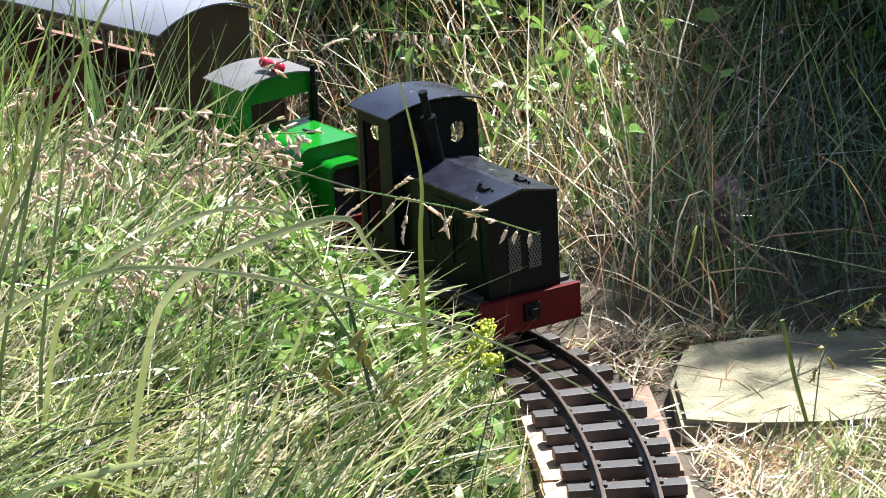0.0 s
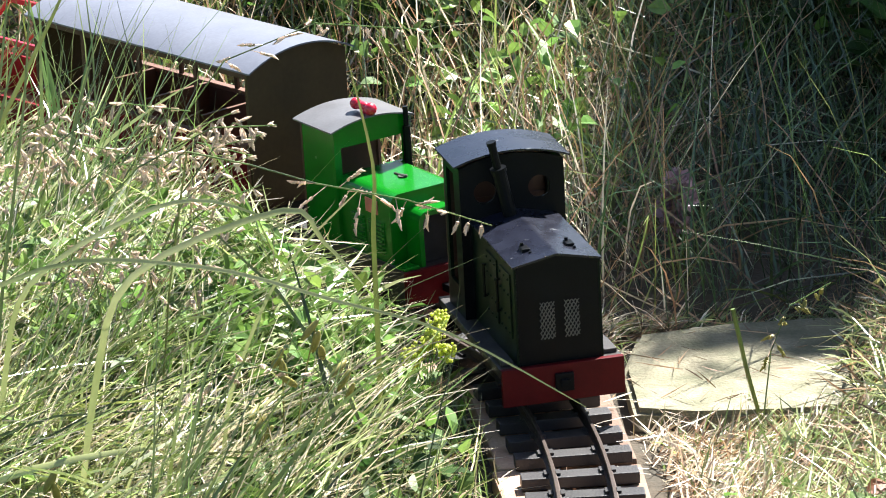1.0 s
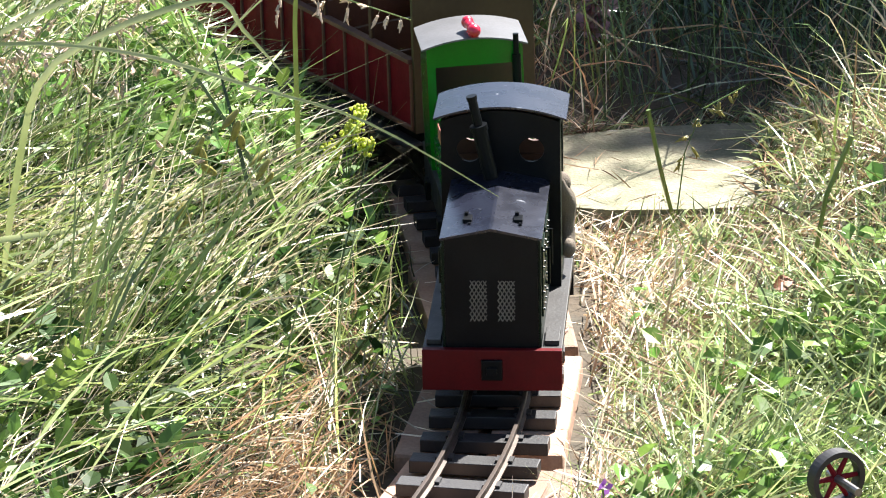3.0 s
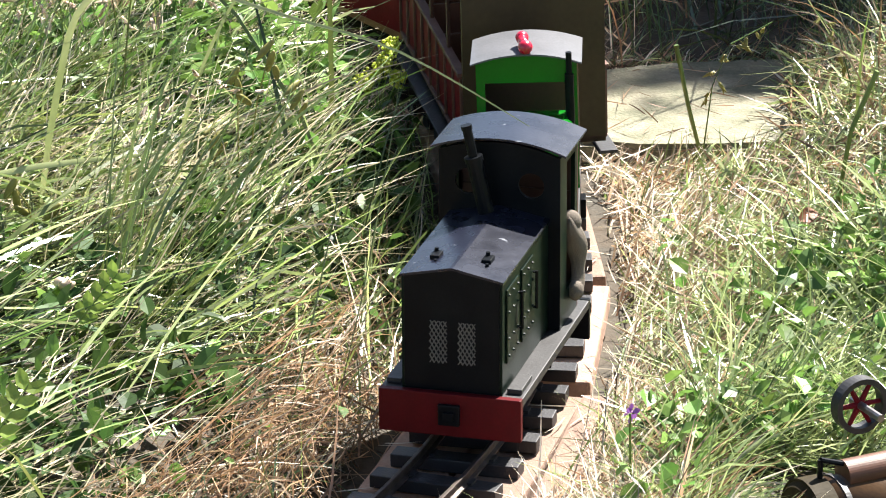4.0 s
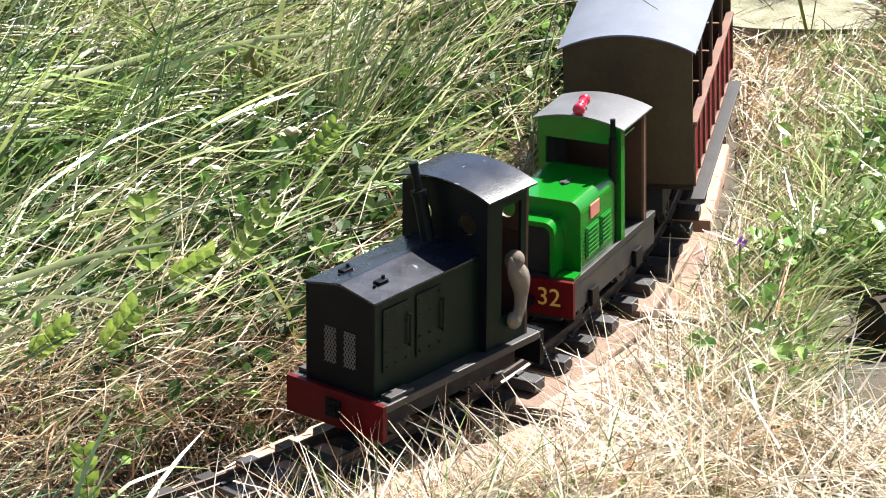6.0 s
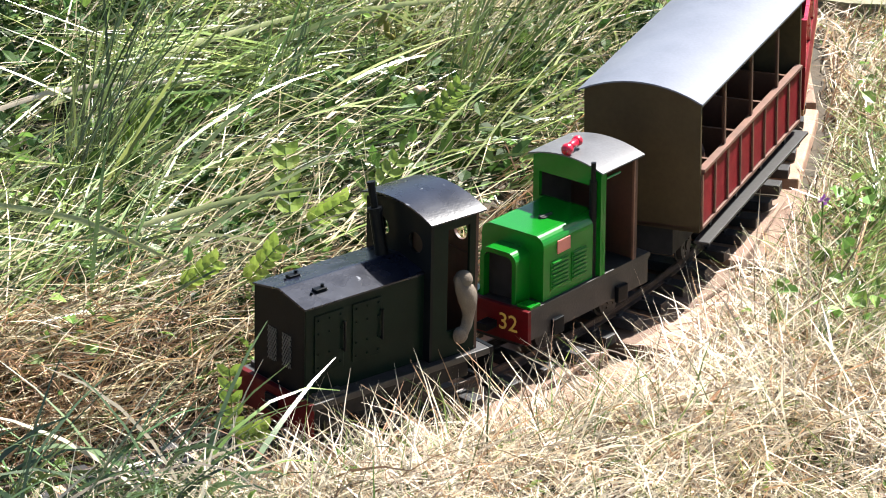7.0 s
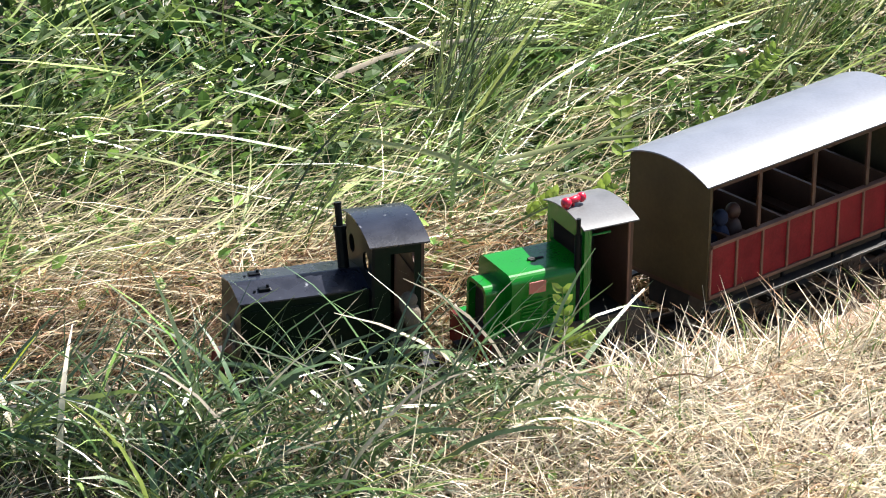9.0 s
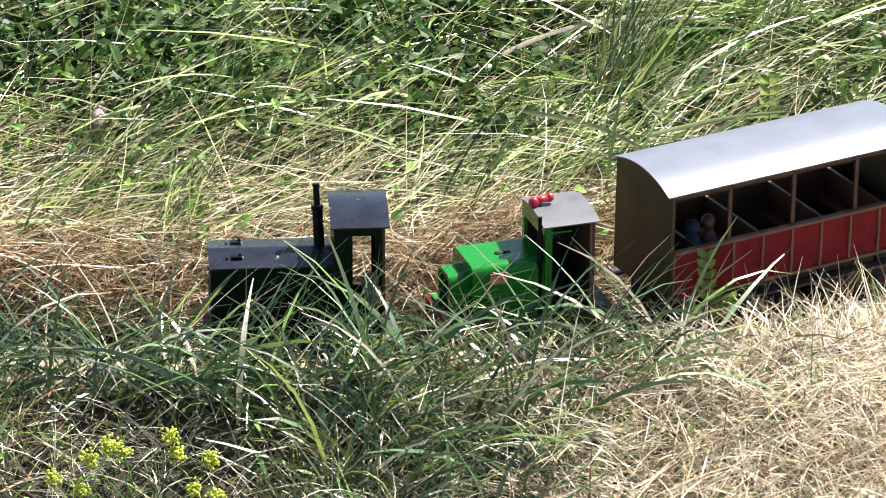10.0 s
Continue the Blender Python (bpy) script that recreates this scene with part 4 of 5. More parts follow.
        blades(nm, lb, mt, rooted(x[q], y[q]), U(0, 6.28, m), np.abs(rng.normal(0, 48, m)) * deg, U(.1, 1.6, m), U(.04, .17, m), U(.0009, .0030, m), segs=4)
    # straw fallen on the bricks
    x, y, lat, s = scatter(26000, -1.2, .2, 3.1, 5.1, lambda x, y, lat, s: smooth(.045, .06, np.abs(lat)) * smooth(.11, .09, np.abs(lat)) * .16)
    n = len(x)
    blades("fallen_straw", "bits of straw fallen on the bricks", M_straw, np.stack([x, y, np.full(n, -.0165)], 1), U(0, 6.28, n), U(84, 89, n) * deg, U(-.05, .05, n), U(.015, .06, n), U(.0008, .0018, n), clear=False)
    # the lawn and meadow all round, coarser and shorter
    x, y = U(-6.5, 6.5, 110000), U(-3.5, 9, 110000)
    k = ~((x > -1.95) & (x < .9) & (y > 2.45) & (y < 6.9))
    x, y = x[k], y[k]
    n = len(x)
    pick = rng.uniform(0, 1, n) < .3
    for q, nm, lb, mt in ((~pick, "lawn_grass", "short rough lawn round the railway", M_grass), (pick, "lawn_straw", "dry blades in the lawn", M_straw)):
        m = int(q.sum())
        blades(nm, lb, mt, rooted(x[q], y[q]), U(0, 6.28, m), U(5, 75, m) * deg, U(.2, 1, m), U(.04, .10, m) * np.where(y[q] > 6.5, 2.2, 1), U(.006, .014, m), segs=2, clear=False)
    # straw and dead bits blown on the slab
    x, y = U(.08, .34, 80), U(4.74, 4.96, 80)
    blades("slab_litter", "dry grass bits blown on the slab", M_straw_brown, np.stack([x, y, np.full(80, -.0145)], 1), U(0, 6.28, 80), U(70, 89, 80) * deg, U(-.3, .3, 80), U(.01, .05, 80), U(.0007, .0015, 80), clear=False)
    # far meadow, coarse
    x, y = U(-6, 6, 26000), U(6.2, 14, 26000)
    n = len(x)
    blades("far_grass", "rough grass further off", M_grass, rooted(x, y), U(0, 6.28, n), U(0, 40, n) * deg, U(.2, 1, n), U(.1, .4, n), U(.003, .007, n), clear=False)


build_grass()


def leaf_cloud(name, label, category, mat, P, size, kind="stuff", long=1.7, droop=.6):
    """Small pointed leaves, each of four triangles folded along the middle, at the given places."""
    n = len(P)
    a, e, r = U(0, 6.28, n), rng.normal(.15, droop, n), U(-.9, .9, n)
    f = np.stack([np.cos(a) * np.cos(e), np.sin(a) * np.cos(e), np.sin(e)], 1)
    h = np.stack([-np.sin(a), np.cos(a), np.zeros(n)], 1)
    up = np.cross(f, h)
    sd = h * np.cos(r)[:, None] + up * np.sin(r)[:, None]
    nm = np.cross(f, sd)
    s = size[:, None]
    w = s / long / 2
    V = np.stack([P, P + f * s * .3 + sd * w + nm * w * .35, P + f * s * .68 + sd * w * .8 + nm * w * .3, P + f * s - nm * s * .1, P + f * s * .68 - sd * w * .8 + nm * w * .3, P + f * s * .3 - sd * w + nm * w * .35, P + f * s * .5], 1).reshape(-1, 3)
    k = np.arange(n)[:, None] * 7
    F = np.concatenate([k + np.array([[0, 1, 6]]), k + np.array([[1, 2, 6]]), k + np.array([[2, 3, 6]]), k + np.array([[3, 4, 6]]), k + np.array([[4, 5, 6]]), k + np.array([[5, 0, 6]])], 1).reshape(-1, 3)
    me = bpy.data.meshes.new(name)
    me.from_pydata(V.tolist(), [], F.tolist())
    me.materials.append(mat)
    return tagged(new(name, me), label, category, kind=kind)


def build_weeds():
    def clumps(n, x0, x1, y0, y1, want, per, rad, h0, h1):
        x, y, lat, s = scatter(n, x0, x1, y0, y1, want)
        x, y = np.repeat(x, per) + rng.normal(0, rad, len(x) * per), np.repeat(y, per) + rng.normal(0, rad, len(y) * per)
        lat, _ = side_of_line(x, y)
        k = (np.abs(lat) > .075) & clear_of_engine(x, y)
        x, y = x[k], y[k]
        return rooted(x, y, h0, h1)
    inner = lambda x, y, lat, s: smooth(.08, .14, -lat)
    P = clumps(1500, -1.9, 0, 3.35, 6.2, inner, 7, .022, .01, .055)
    leaf_cloud("meadow_weeds", "small green weed leaves among the grass", "weeds", M_leaf, P, U(.008, .024, len(P)))
    P = clumps(240, -.42, -.10, 4.5, 5.1, inner, 9, .02, .03, .07)
    leaf_cloud("mound_leaves", "oval grey-green leaves on the crown of the mound", "weeds", M_leaf, P, U(.014, .028, len(P)), long=2.2)
    P = clumps(1500, -1.9, -.1, 3.65, 4.9, lambda x, y, lat, s: inner(x, y, lat, s) * np.clip(.4 - 1.5 * ripple(x * 1.3 + 1, y * 1.1) + .9 * smooth(-.58, -.85, x) * smooth(3.62, 3.85, y), 0, 1), 14, .03, .01, .05)
    leaf_cloud("dark_weeds", "dark leafy weeds on the bank", "weeds", M_leaf_dark, P, U(.012, .030, len(P)))
    P = clumps(750, 0, .6, 3.75, 4.6, lambda x, y, lat, s: smooth(.09, .15, lat) * smooth(4.6, 4.2, y) * np.clip(.45 + 1.4 * ripple(x * 2, y * 2), 0, 1), 7, .018, .01, .045)
    leaf_cloud("verge_weeds", "bright round weed leaves on the verge", "weeds", M_leaf, P, U(.008, .022, len(P)), long=1.4)
    P = clumps(170, -1.5, .2, 2.7, 3.7, lambda x, y, lat, s: smooth(.08, .12, lat), 4, .014, .008, .025)
    leaf_cloud("bank_weeds", "few small green leaves in the straw", "weeds", M_leaf, P, U(.006, .015, len(P)), long=1.4)
    P = clumps(520, -1.3, .25, 5.0, 6.6, lambda x, y, lat, s: smooth(.12, .25, lat) * smooth(2.4, 2.3, s) * (1 - .7 * smooth(0, .1, x)), 9, .03, .02, .16)
    leaf_cloud("tall_weeds", "leafy weeds behind the line", "weeds", M_leaf, P, U(.012, .03, len(P)))


build_weeds()


def build_hedge():
    """Dense shrubs behind and beside the slab; they keep the ground under them in shade."""
    shrubs = [(.50, 5.48, .24, .42), (.44, 5.95, .26, .45), (.74, 5.36, .22, .42), (.72, 5.80, .32, .55), (.08, 6.30, .30, .45), (1.05, 6.0, .4, .6), (-.35, 6.75, .4, .5), (-.95, 6.9, .42, .5), (1.0, 5.2, .3, .35), (-.09, 5.78, .17, .34), (-.30, 6.1, .22, .36)]
    for cx, cy, r, h in shrubs:
        ob = tagged(new("hedge_shrub"), "dense dark green leafy shrub at the back of the garden", "shrub", group="shrubs at the back")
        g = float(ground_height(np.array([cx]), np.array([cy]))[0])
        wood = bmesh.new()
        rnd = random.Random(int(cx * 100) + 3)
        for k in range(9):
            a = 2 * math.pi * k / 9 + rnd.uniform(-.3, .3)
            p = Vector((cx + .03 * math.cos(a), cy + .03 * math.sin(a), g - .01))
            q = p + Vector((math.cos(a) * r * .35, math.sin(a) * r * .35, h * .5))
            e = q + Vector((math.cos(a + .4) * r * .4, math.sin(a + .4) * r * .4, h * .35))
            rod(wood, p, q, .007, .004, n=6)
            rod(wood, q, e, .004, .0015, n=5)
        part("branches", wood, M_straw_brown, ob)
        n = int(12000 * (r / .35) ** 1.5 * h)
        d = rng.normal(0, 1, (n, 3))
        d /= np.linalg.norm(d, axis=1)[:, None]
        rad = U(.45, 1, n) ** .6 * (1 + .22 * np.sin(d[:, 0] * 6 + cx * 9) * np.sin(d[:, 2] * 5 + d[:, 1] * 7))
        P = np.stack([cx + d[:, 0] * r * rad, cy + d[:, 1] * r * rad, g + h * .52 + d[:, 2] * h * .5 * rad], 1)
        P = P[P[:, 2] > g + .01]
        crown = leaf_cloud("crown", "dark green leaves", "", M_leaf_dark, P, U(.016, .036, len(P)), kind="")
        crown.parent = ob


build_hedge()


def build_shade_tree():
    """A small unseen tree beyond the hedge, added so that its crown keeps the back corner in shade."""
    ob = tagged(new("added_shade_tree"), "small leafy tree out of view, added to shade the back corner", "tree")
    x0, y0 = 2.13, 7.29
    g = ground_at(x0, y0)
    wood = bmesh.new()
    rnd = random.Random(21)
    fork = Vector((x0 - .03, y0 + .02, g + 2.1))
    stem(wood, [(x0 + .05, y0, g - .02), (x0 + .02, y0 + .03, g + 1.0), fork], .075, .045, 10)
    for k in range(8):
        a = 2 * math.pi * k / 8 + rnd.uniform(-.3, .3)
        m = fork + Vector((math.cos(a) * .22, math.sin(a) * .22, rnd.uniform(.25, .5)))
        e = m + Vector((math.cos(a) * .25, math.sin(a) * .25, rnd.uniform(.15, .5)))
        stem(wood, [fork, m, e], .026, .006, 6)
    part("trunk", wood, M_straw_brown, ob, "grey-brown trunk with forked limbs")
    # the crown: four uneven lobes round the limbs, placed by where their shade falls
    lobes = []
    for cx, cy, r in ((1.85, 7.12, 0.43), (2.14, 7.09, 0.44), (1.96, 7.48, 0.46), (2.40, 7.46, 0.46)):
        n = 9000
        d = rng.normal(0, 1, (n, 3))
        d /= np.linalg.norm(d, axis=1)[:, None]
        rad = U(.25, 1, n) ** .6 * (1 + .2 * np.sin(d[:, 0] * 5 + cx) * np.sin(d[:, 1] * 6 + d[:, 2] * 4))
        lobes.append(np.stack([cx + d[:, 0] * r * rad, cy + d[:, 1] * r * rad, g + 2.95 + d[:, 2] * .34 * rad], 1))
    P = np.concatenate(lobes)
    n = len(P)
    leaf_cloud("crown", "green leaves", "", M_leaf_dark, P, U(.03, .06, n), kind="").parent = ob


# ---- single plants ----
def ribbon(bm, pts, width, tip=.15, fold=.25):
    """One grass leaf along a bent line of points, folded along its rib."""
    P = [Vector(p) for p in pts]
    fine = []
    for i in range(len(P) - 1):
        a, b, c, d = P[max(0, i - 1)], P[i], P[i + 1], P[min(len(P) - 1, i + 2)]
        for u in (0, .25, .5, .75):
            fine.append(.5 * ((2 * b) + (-a + c) * u + (2 * a - 5 * b + 4 * c - d) * u * u + (-a + 3 * b - 3 * c + d) * u ** 3))
    fine.append(P[-1])
    rows = []
    n = len(fine) - 1
    for i, p in enumerate(fine):
        t = (fine[min(n, i + 1)] - fine[max(0, i - 1)]).normalized()
        side = t.cross(Vector((0, -.9, .45))).normalized()
        u = i / n
        w = width * .5 * min(1, .5 + u * 3) * (1 - (1 - tip) * u ** 3)
        nrm = side.cross(t).normalized()
        rows.append([bm.verts.new(p - side * w), bm.verts.new(p + nrm * w * fold), bm.verts.new(p + side * w)])
    for a, b in zip(rows, rows[1:]):
        bm.faces.new((a[0], a[1], b[1], b[0]))
        bm.faces.new((a[1], a[2], b[2], b[1]))
    return bm


def stem(bm, pts, r0, r1, n=6):
    P = [Vector(p) for p in pts]
    for i in range(len(P) - 1):
        a, b = r0 + (r1 - r0) * i / (len(P) - 1), r0 + (r1 - r0) * (i + 1) / (len(P) - 1)
        rod(bm, P[i], P[i + 1], a, b, n)
    return bm


def ground_at(x, y):
    return float(ground_height(np.array([x]), np.array([y]))[0])


def leaf_blade(pts, width, mat, label, from_ground=True):
    pts = list(pts)
    if from_ground:
        x, y, z = pts[0]
        x1, y1, z1 = pts[1]
        g = ground_at(x - (x1 - x) * .4, y)
        pts = [(x - (x1 - x) * .5, y + .01, g), (x - (x1 - x) * .3, y + .005, g + (z - g) * .6)] + pts
    tagged(finish("grass_leaf", ribbon(bmesh.new(), pts, width), mat, smooth=True), label, "grass leaf")


LONG = "long green grass leaf arching over the bank"
leaf_blade([(-.56, 4.2, .07), (-.46, 4.17, .24), (-.35, 4.15, .315), (-.239, 4.15, .313), (-.144, 4.15, .284), (-.064, 4.15, .256), (.029, 4.15, .198)], .0034, M_grass_bright, LONG, False)
leaf_blade([(-.298, 4.3, .26), (-.185, 4.3, .306), (-.157, 4.3, .281), (-.129, 4.3, .247)], .0055, M_grass_bright, "broad green grass leaf with a kink")
leaf_blade([(-.44, 4.4, .238), (-.409, 4.4, .321), (-.372, 4.4, .45)], .004, M_grass_dark, "dark upright grass leaf")
leaf_blade([(-.436, 4.4, .207), (-.399, 4.4, .373), (-.383, 4.4, .476)], .0036, M_grass_dark, "dark upright grass leaf")
leaf_blade([(-.407, 4.4, .215), (-.379, 4.4, .372), (-.368, 4.4, .475)], .003, M_grass_dark, "dark upright grass leaf")
leaf_blade([(-.444, 4.45, .263), (-.371, 4.45, .398), (-.342, 4.45, .453)], .005, M_grass, "green upright grass leaf")
leaf_blade([(-.128, 4.55, .21), (-.126, 4.55, .266), (-.142, 4.55, .353)], .0042, M_grass, "thin upright grass leaf")
leaf_blade([(-.232, 4.4, .148), (-.193, 4.4, .228), (-.13, 4.4, .292)], .0035, M_grass_bright, LONG)
leaf_blade([(-.38, 4.35, .24), (-.30, 4.35, .29), (-.24, 4.35, .30), (-.17, 4.35, .27)], .0045, M_grass_bright, "broad green grass leaf")
leaf_blade([(-.715, 3.754, .10), (-.60, 3.69, .112), (-.497, 3.619, .10)], .0065, M_grass_bright, "pale straight grass leaf lying on the meadow", False)
leaf_blade([(-.547, 3.696, .105), (-.46, 3.746, .115), (-.382, 3.779, .118)], .006, M_grass_bright, "bright green grass leaf", False)
leaf_blade([(-.68, 4.02, .10), (-.55, 4.14, .125), (-.40, 4.27, .13)], .007, M_grass_bright, "broad green leaf lying on the meadow", False)
leaf_blade([(-.50, 4.18, .10), (-.38, 4.25, .13), (-.25, 4.33, .12)], .006, M_grass_bright, "broad green leaf lying on the meadow", False)
leaf_blade([(-.80, 3.9, .09), (-.68, 4.0, .12), (-.52, 4.08, .11)], .006, M_straw, "pale straw stem lying on the meadow", False)
leaf_blade([(-.976, 3.12, .04), (-.946, 3.12, .084), (-.915, 3.12, .131)], .006, M_lime, "yellowing grass leaf on the bank")
leaf_blade([(-.775, 3.05, .032), (-.772, 3.045, .005), (-.761, 3.05, -.027)], .006, M_deadleaf, "rusty dead grass leaf", False)
leaf_blade([(-.851, 3.08, .037), (-.775, 3.08, .052), (-.719, 3.08, .031), (-.694, 3.08, -.001)], .007, M_grass_dark, "broad deep green leaf bending over")
leaf_blade([(-.988, 3.05, .057), (-.98, 3.05, .03), (-.977, 3.05, -.003)], .009, M_grass_dark, "broad deep green leaf bending over", False)
leaf_blade([(-.86, 3.15, .03), (-.80, 3.15, .085), (-.70, 3.15, .095), (-.62, 3.15, .07)], .005, M_grass_dark, "deep green leaf arching before the track")
leaf_blade([(-.62, 3.2, .03), (-.57, 3.2, .075), (-.50, 3.2, .085), (-.42, 3.2, .06)], .004, M_grass, "green leaf arching before the track")
leaf_blade([(-1.02, 3.1, .02), (-.99, 3.1, .09), (-.985, 3.1, .15)], .0035, M_grass_dark, "dark upright grass leaf")


def seed_head(pts, mat, count, length, label, seed):
    """A dry grass stem with drooping spikelets towards its tip."""
    rnd = random.Random(seed)
    ob = tagged(new("seeding_grass_stem"), label, "grass stem")
    P = [Vector(p) for p in pts]
    x, y, z = P[0]
    g = ground_at(x - .03, y)
    P = [Vector((x - .04, y, g)), Vector((x - .02, y, g + (z - g) * .6))] + P
    part("stem", stem(bmesh.new(), P, .0009, .0005), M_grass, ob)
    bm = bmesh.new()
    top = P[-3:]
    for k in range(count):
        u = k / count
        a = top[0].lerp(top[1], u * 2) if u < .5 else top[1].lerp(top[2], u * 2 - 1)
        dirn = Vector((rnd.uniform(-.6, .7), rnd.uniform(-.4, .4), rnd.uniform(-1.0, .25))).normalized()
        b = a + dirn * length * rnd.uniform(.5, 1.2) * (1.15 - u)
        rod(bm, a, b, .0003, .0003, 4)
        for j in range(5):
            c = a.lerp(b, .45 + .14 * j)
            d = (dirn + Vector((rnd.uniform(-.5, .5), rnd.uniform(-.5, .5), rnd.uniform(-.5, .3)))).normalized()
            rod(bm, c, c + d * .0058, .0015, .0003, 5)
    part("spikelet_spray", bm, mat, ob, "pinkish-buff drooping spikelets")


seed_head([(-.264, 4.45, .31), (-.217, 4.45, .298), (-.167, 4.45, .281), (-.098, 4.45, .265), (-.034, 4.45, .242)], M_seed, 16, .028, "dry seeding grass stem drooping over the line", 1)
seed_head([(-.36, 4.55, .22), (-.31, 4.55, .27), (-.25, 4.55, .30), (-.20, 4.55, .30)], M_seed, 14, .02, "dry seeding grass stem on the bank", 2)
seed_head([(-.42, 4.6, .2), (-.39, 4.6, .27), (-.33, 4.6, .31), (-.27, 4.6, .30)], M_seed, 14, .02, "dry seeding grass stem on the bank", 3)
seed_head([(-.46, 4.5, .2), (-.44, 4.5, .26), (-.40, 4.5, .31), (-.36, 4.5, .33)], M_seed, 14, .02, "dry seeding grass stem on the bank", 4)
seed_head([(-.30, 4.7, .15), (-.29, 4.7, .2), (-.26, 4.7, .24), (-.22, 4.7, .25)], M_seed, 12, .02, "dry seeding grass stem on the bank", 5)
seed_head([(-.33, 4.9, .17), (-.26, 4.9, .26), (-.18, 4.9, .29), (-.08, 4.9, .28)], M_seed, 14, .02, "dry seeding grass stem behind the engine", 6)
seed_head([(-.30, 4.3, .12), (-.26, 4.3, .17), (-.22, 4.3, .19), (-.17, 4.3, .175)], M_seed, 10, .014, "dry seeding grass stem on the bank", 7)
seed_head([(.183, 4.70, -.024), (.193, 4.72, .04), (.21, 4.74, .072), (.246, 4.75, .088)], M_pod, 10, .016, "yellow-green seeding stem by the slab", 8)
seed_head([(.30, 4.68, 0), (.31, 4.69, .05), (.30, 4.70, .09), (.28, 4.71, .11)], M_pod, 8, .016, "yellow-green seeding stem by the slab", 9)


build_shade_tree()
rnd_s = random.Random(77)
for k in range(30):
    bx, by = rnd_s.uniform(-.54, -.26), rnd_s.uniform(4.5, 5.0)
    bz = ground_at(bx, by) + rnd_s.uniform(.07, .13)
    lx = rnd_s.uniform(-.01, .05)
    seed_head([(bx, by, bz), (bx + lx * .4, by, bz + .03), (bx + lx, by, bz + .05), (bx + lx * 2, by, bz + .055 + rnd_s.uniform(-.02, .015))], M_seed, 13, .02, "dry seeding grass stem on the bank", 30 + k)


def green_stem(pts, label):
    P = [Vector(p) for p in pts]
    P = [Vector((P[0].x, P[0].y, ground_at(P[0].x, P[0].y)))] + P
    tagged(finish("plant_stem", stem(bmesh.new(), P, .0018, .0022), M_grass), label, "plant stem")


green_stem([(.183, 4.72, -.02), (.172, 4.72, .026), (.162, 4.72, .078)], "bare green stem by the slab")
green_stem([(.28, 4.45, .03), (.29, 4.45, .09), (.31, 4.45, .14)], "bare green stem on the verge")


def flower_spray(points, root, label, seed, size=.006):
    """Lime flower heads, each a knot of tiny florets on a forked stalk."""
    ob = tagged(new("lime_flower_plant"), label, "flowering plant")
    rnd = random.Random(seed)
    R = Vector(root)
    R.z = ground_at(R.x, R.y)
    M = R + (sum((Vector(p) for p in points), Vector()) / len(points) - R) * .55
    st = bmesh.new()
    rod(st, R, M, .0011, .0009, 6)
    for p in points:
        rod(st, M, p, .0007, .0005, 5)
    part("stalk", st, M_leaf, ob)
    for p in points:
        bm = bmesh.new()
        for k in range(70):
            c = Vector(p) + Vector((rnd.gauss(0, 1), rnd.gauss(0, 1), rnd.gauss(0, 1))) * size * .5
            r = bmesh.ops.create_icosphere(bm, subdivisions=1, radius=rnd.uniform(.0011, .0023))
            for v in r["verts"]:
                v.co += c
        part("flower_head", bm, M_lime, ob, "knot of lime-yellow florets")


flower_spray([(-.08, 4.6, .118), (-.09, 4.6, .098), (-.075, 4.61, .088), (-.102, 4.6, .088), (-.085, 4.59, .108)], (-.10, 4.61, 0), "lime-yellow flower sprays beside the track", 1, .007)
flower_spray([(x + .037, y - .13, z + .066) for x, y, z in ((-.981, 2.9, .039), (-.966, 2.9, .034), (-.915, 2.9, .055), (-.909, 2.9, .037), (-.872, 2.9, .034), (-.891, 2.9, -.001), (-.863, 2.89, -.002), (-1.04, 2.9, -.005), (-1.009, 2.89, -.01), (-1.001, 2.9, .02))], (-.898, 2.76, 0), "lime-yellow flower sprays on the dark bank", 2, .0085)


def pinnate(base, tip, pairs, size, mat, label):
    """A vetch-like leaf: paired leaflets along a rib."""
    ob = tagged(new("vetch_leaf"), label, "weed leaf")
    b, t = Vector(base), Vector(tip)
    g = Vector((b.x, b.y + .01, ground_at(b.x, b.y + .01)))
    part("rib", stem(bmesh.new(), [g, b, t], .0008, .0004), M_leaf, ob)
    d = (t - b).normalized()
    side = d.cross(Vector((0, -.8, .6))).normalized()
    for k in range(pairs):
        c = b.lerp(t, (k + .5) / pairs)
        for s in (1, -1):
            bm = bmesh.new()
            f = (side * s + d * 1.1).normalized()
            w = f.cross(Vector((0, -.7, .7))).normalized() * size * .28
            pts = [c, c + f * size * .3 + w, c + f * size * .7 + w * .9, c + f * size * 1.02, c + f * size * .7 - w * .9, c + f * size * .3 - w]
            vs = [bm.verts.new(p) for p in pts]
            m = bm.verts.new(c + f * size * .5 + Vector((0, .001, -.0012)))
            for i in range(6):
                bm.faces.new((vs[i], vs[(i + 1) % 6], m))
            part("leaflet", bm, mat, ob)


V = "bright vetch leaf with paired leaflets"
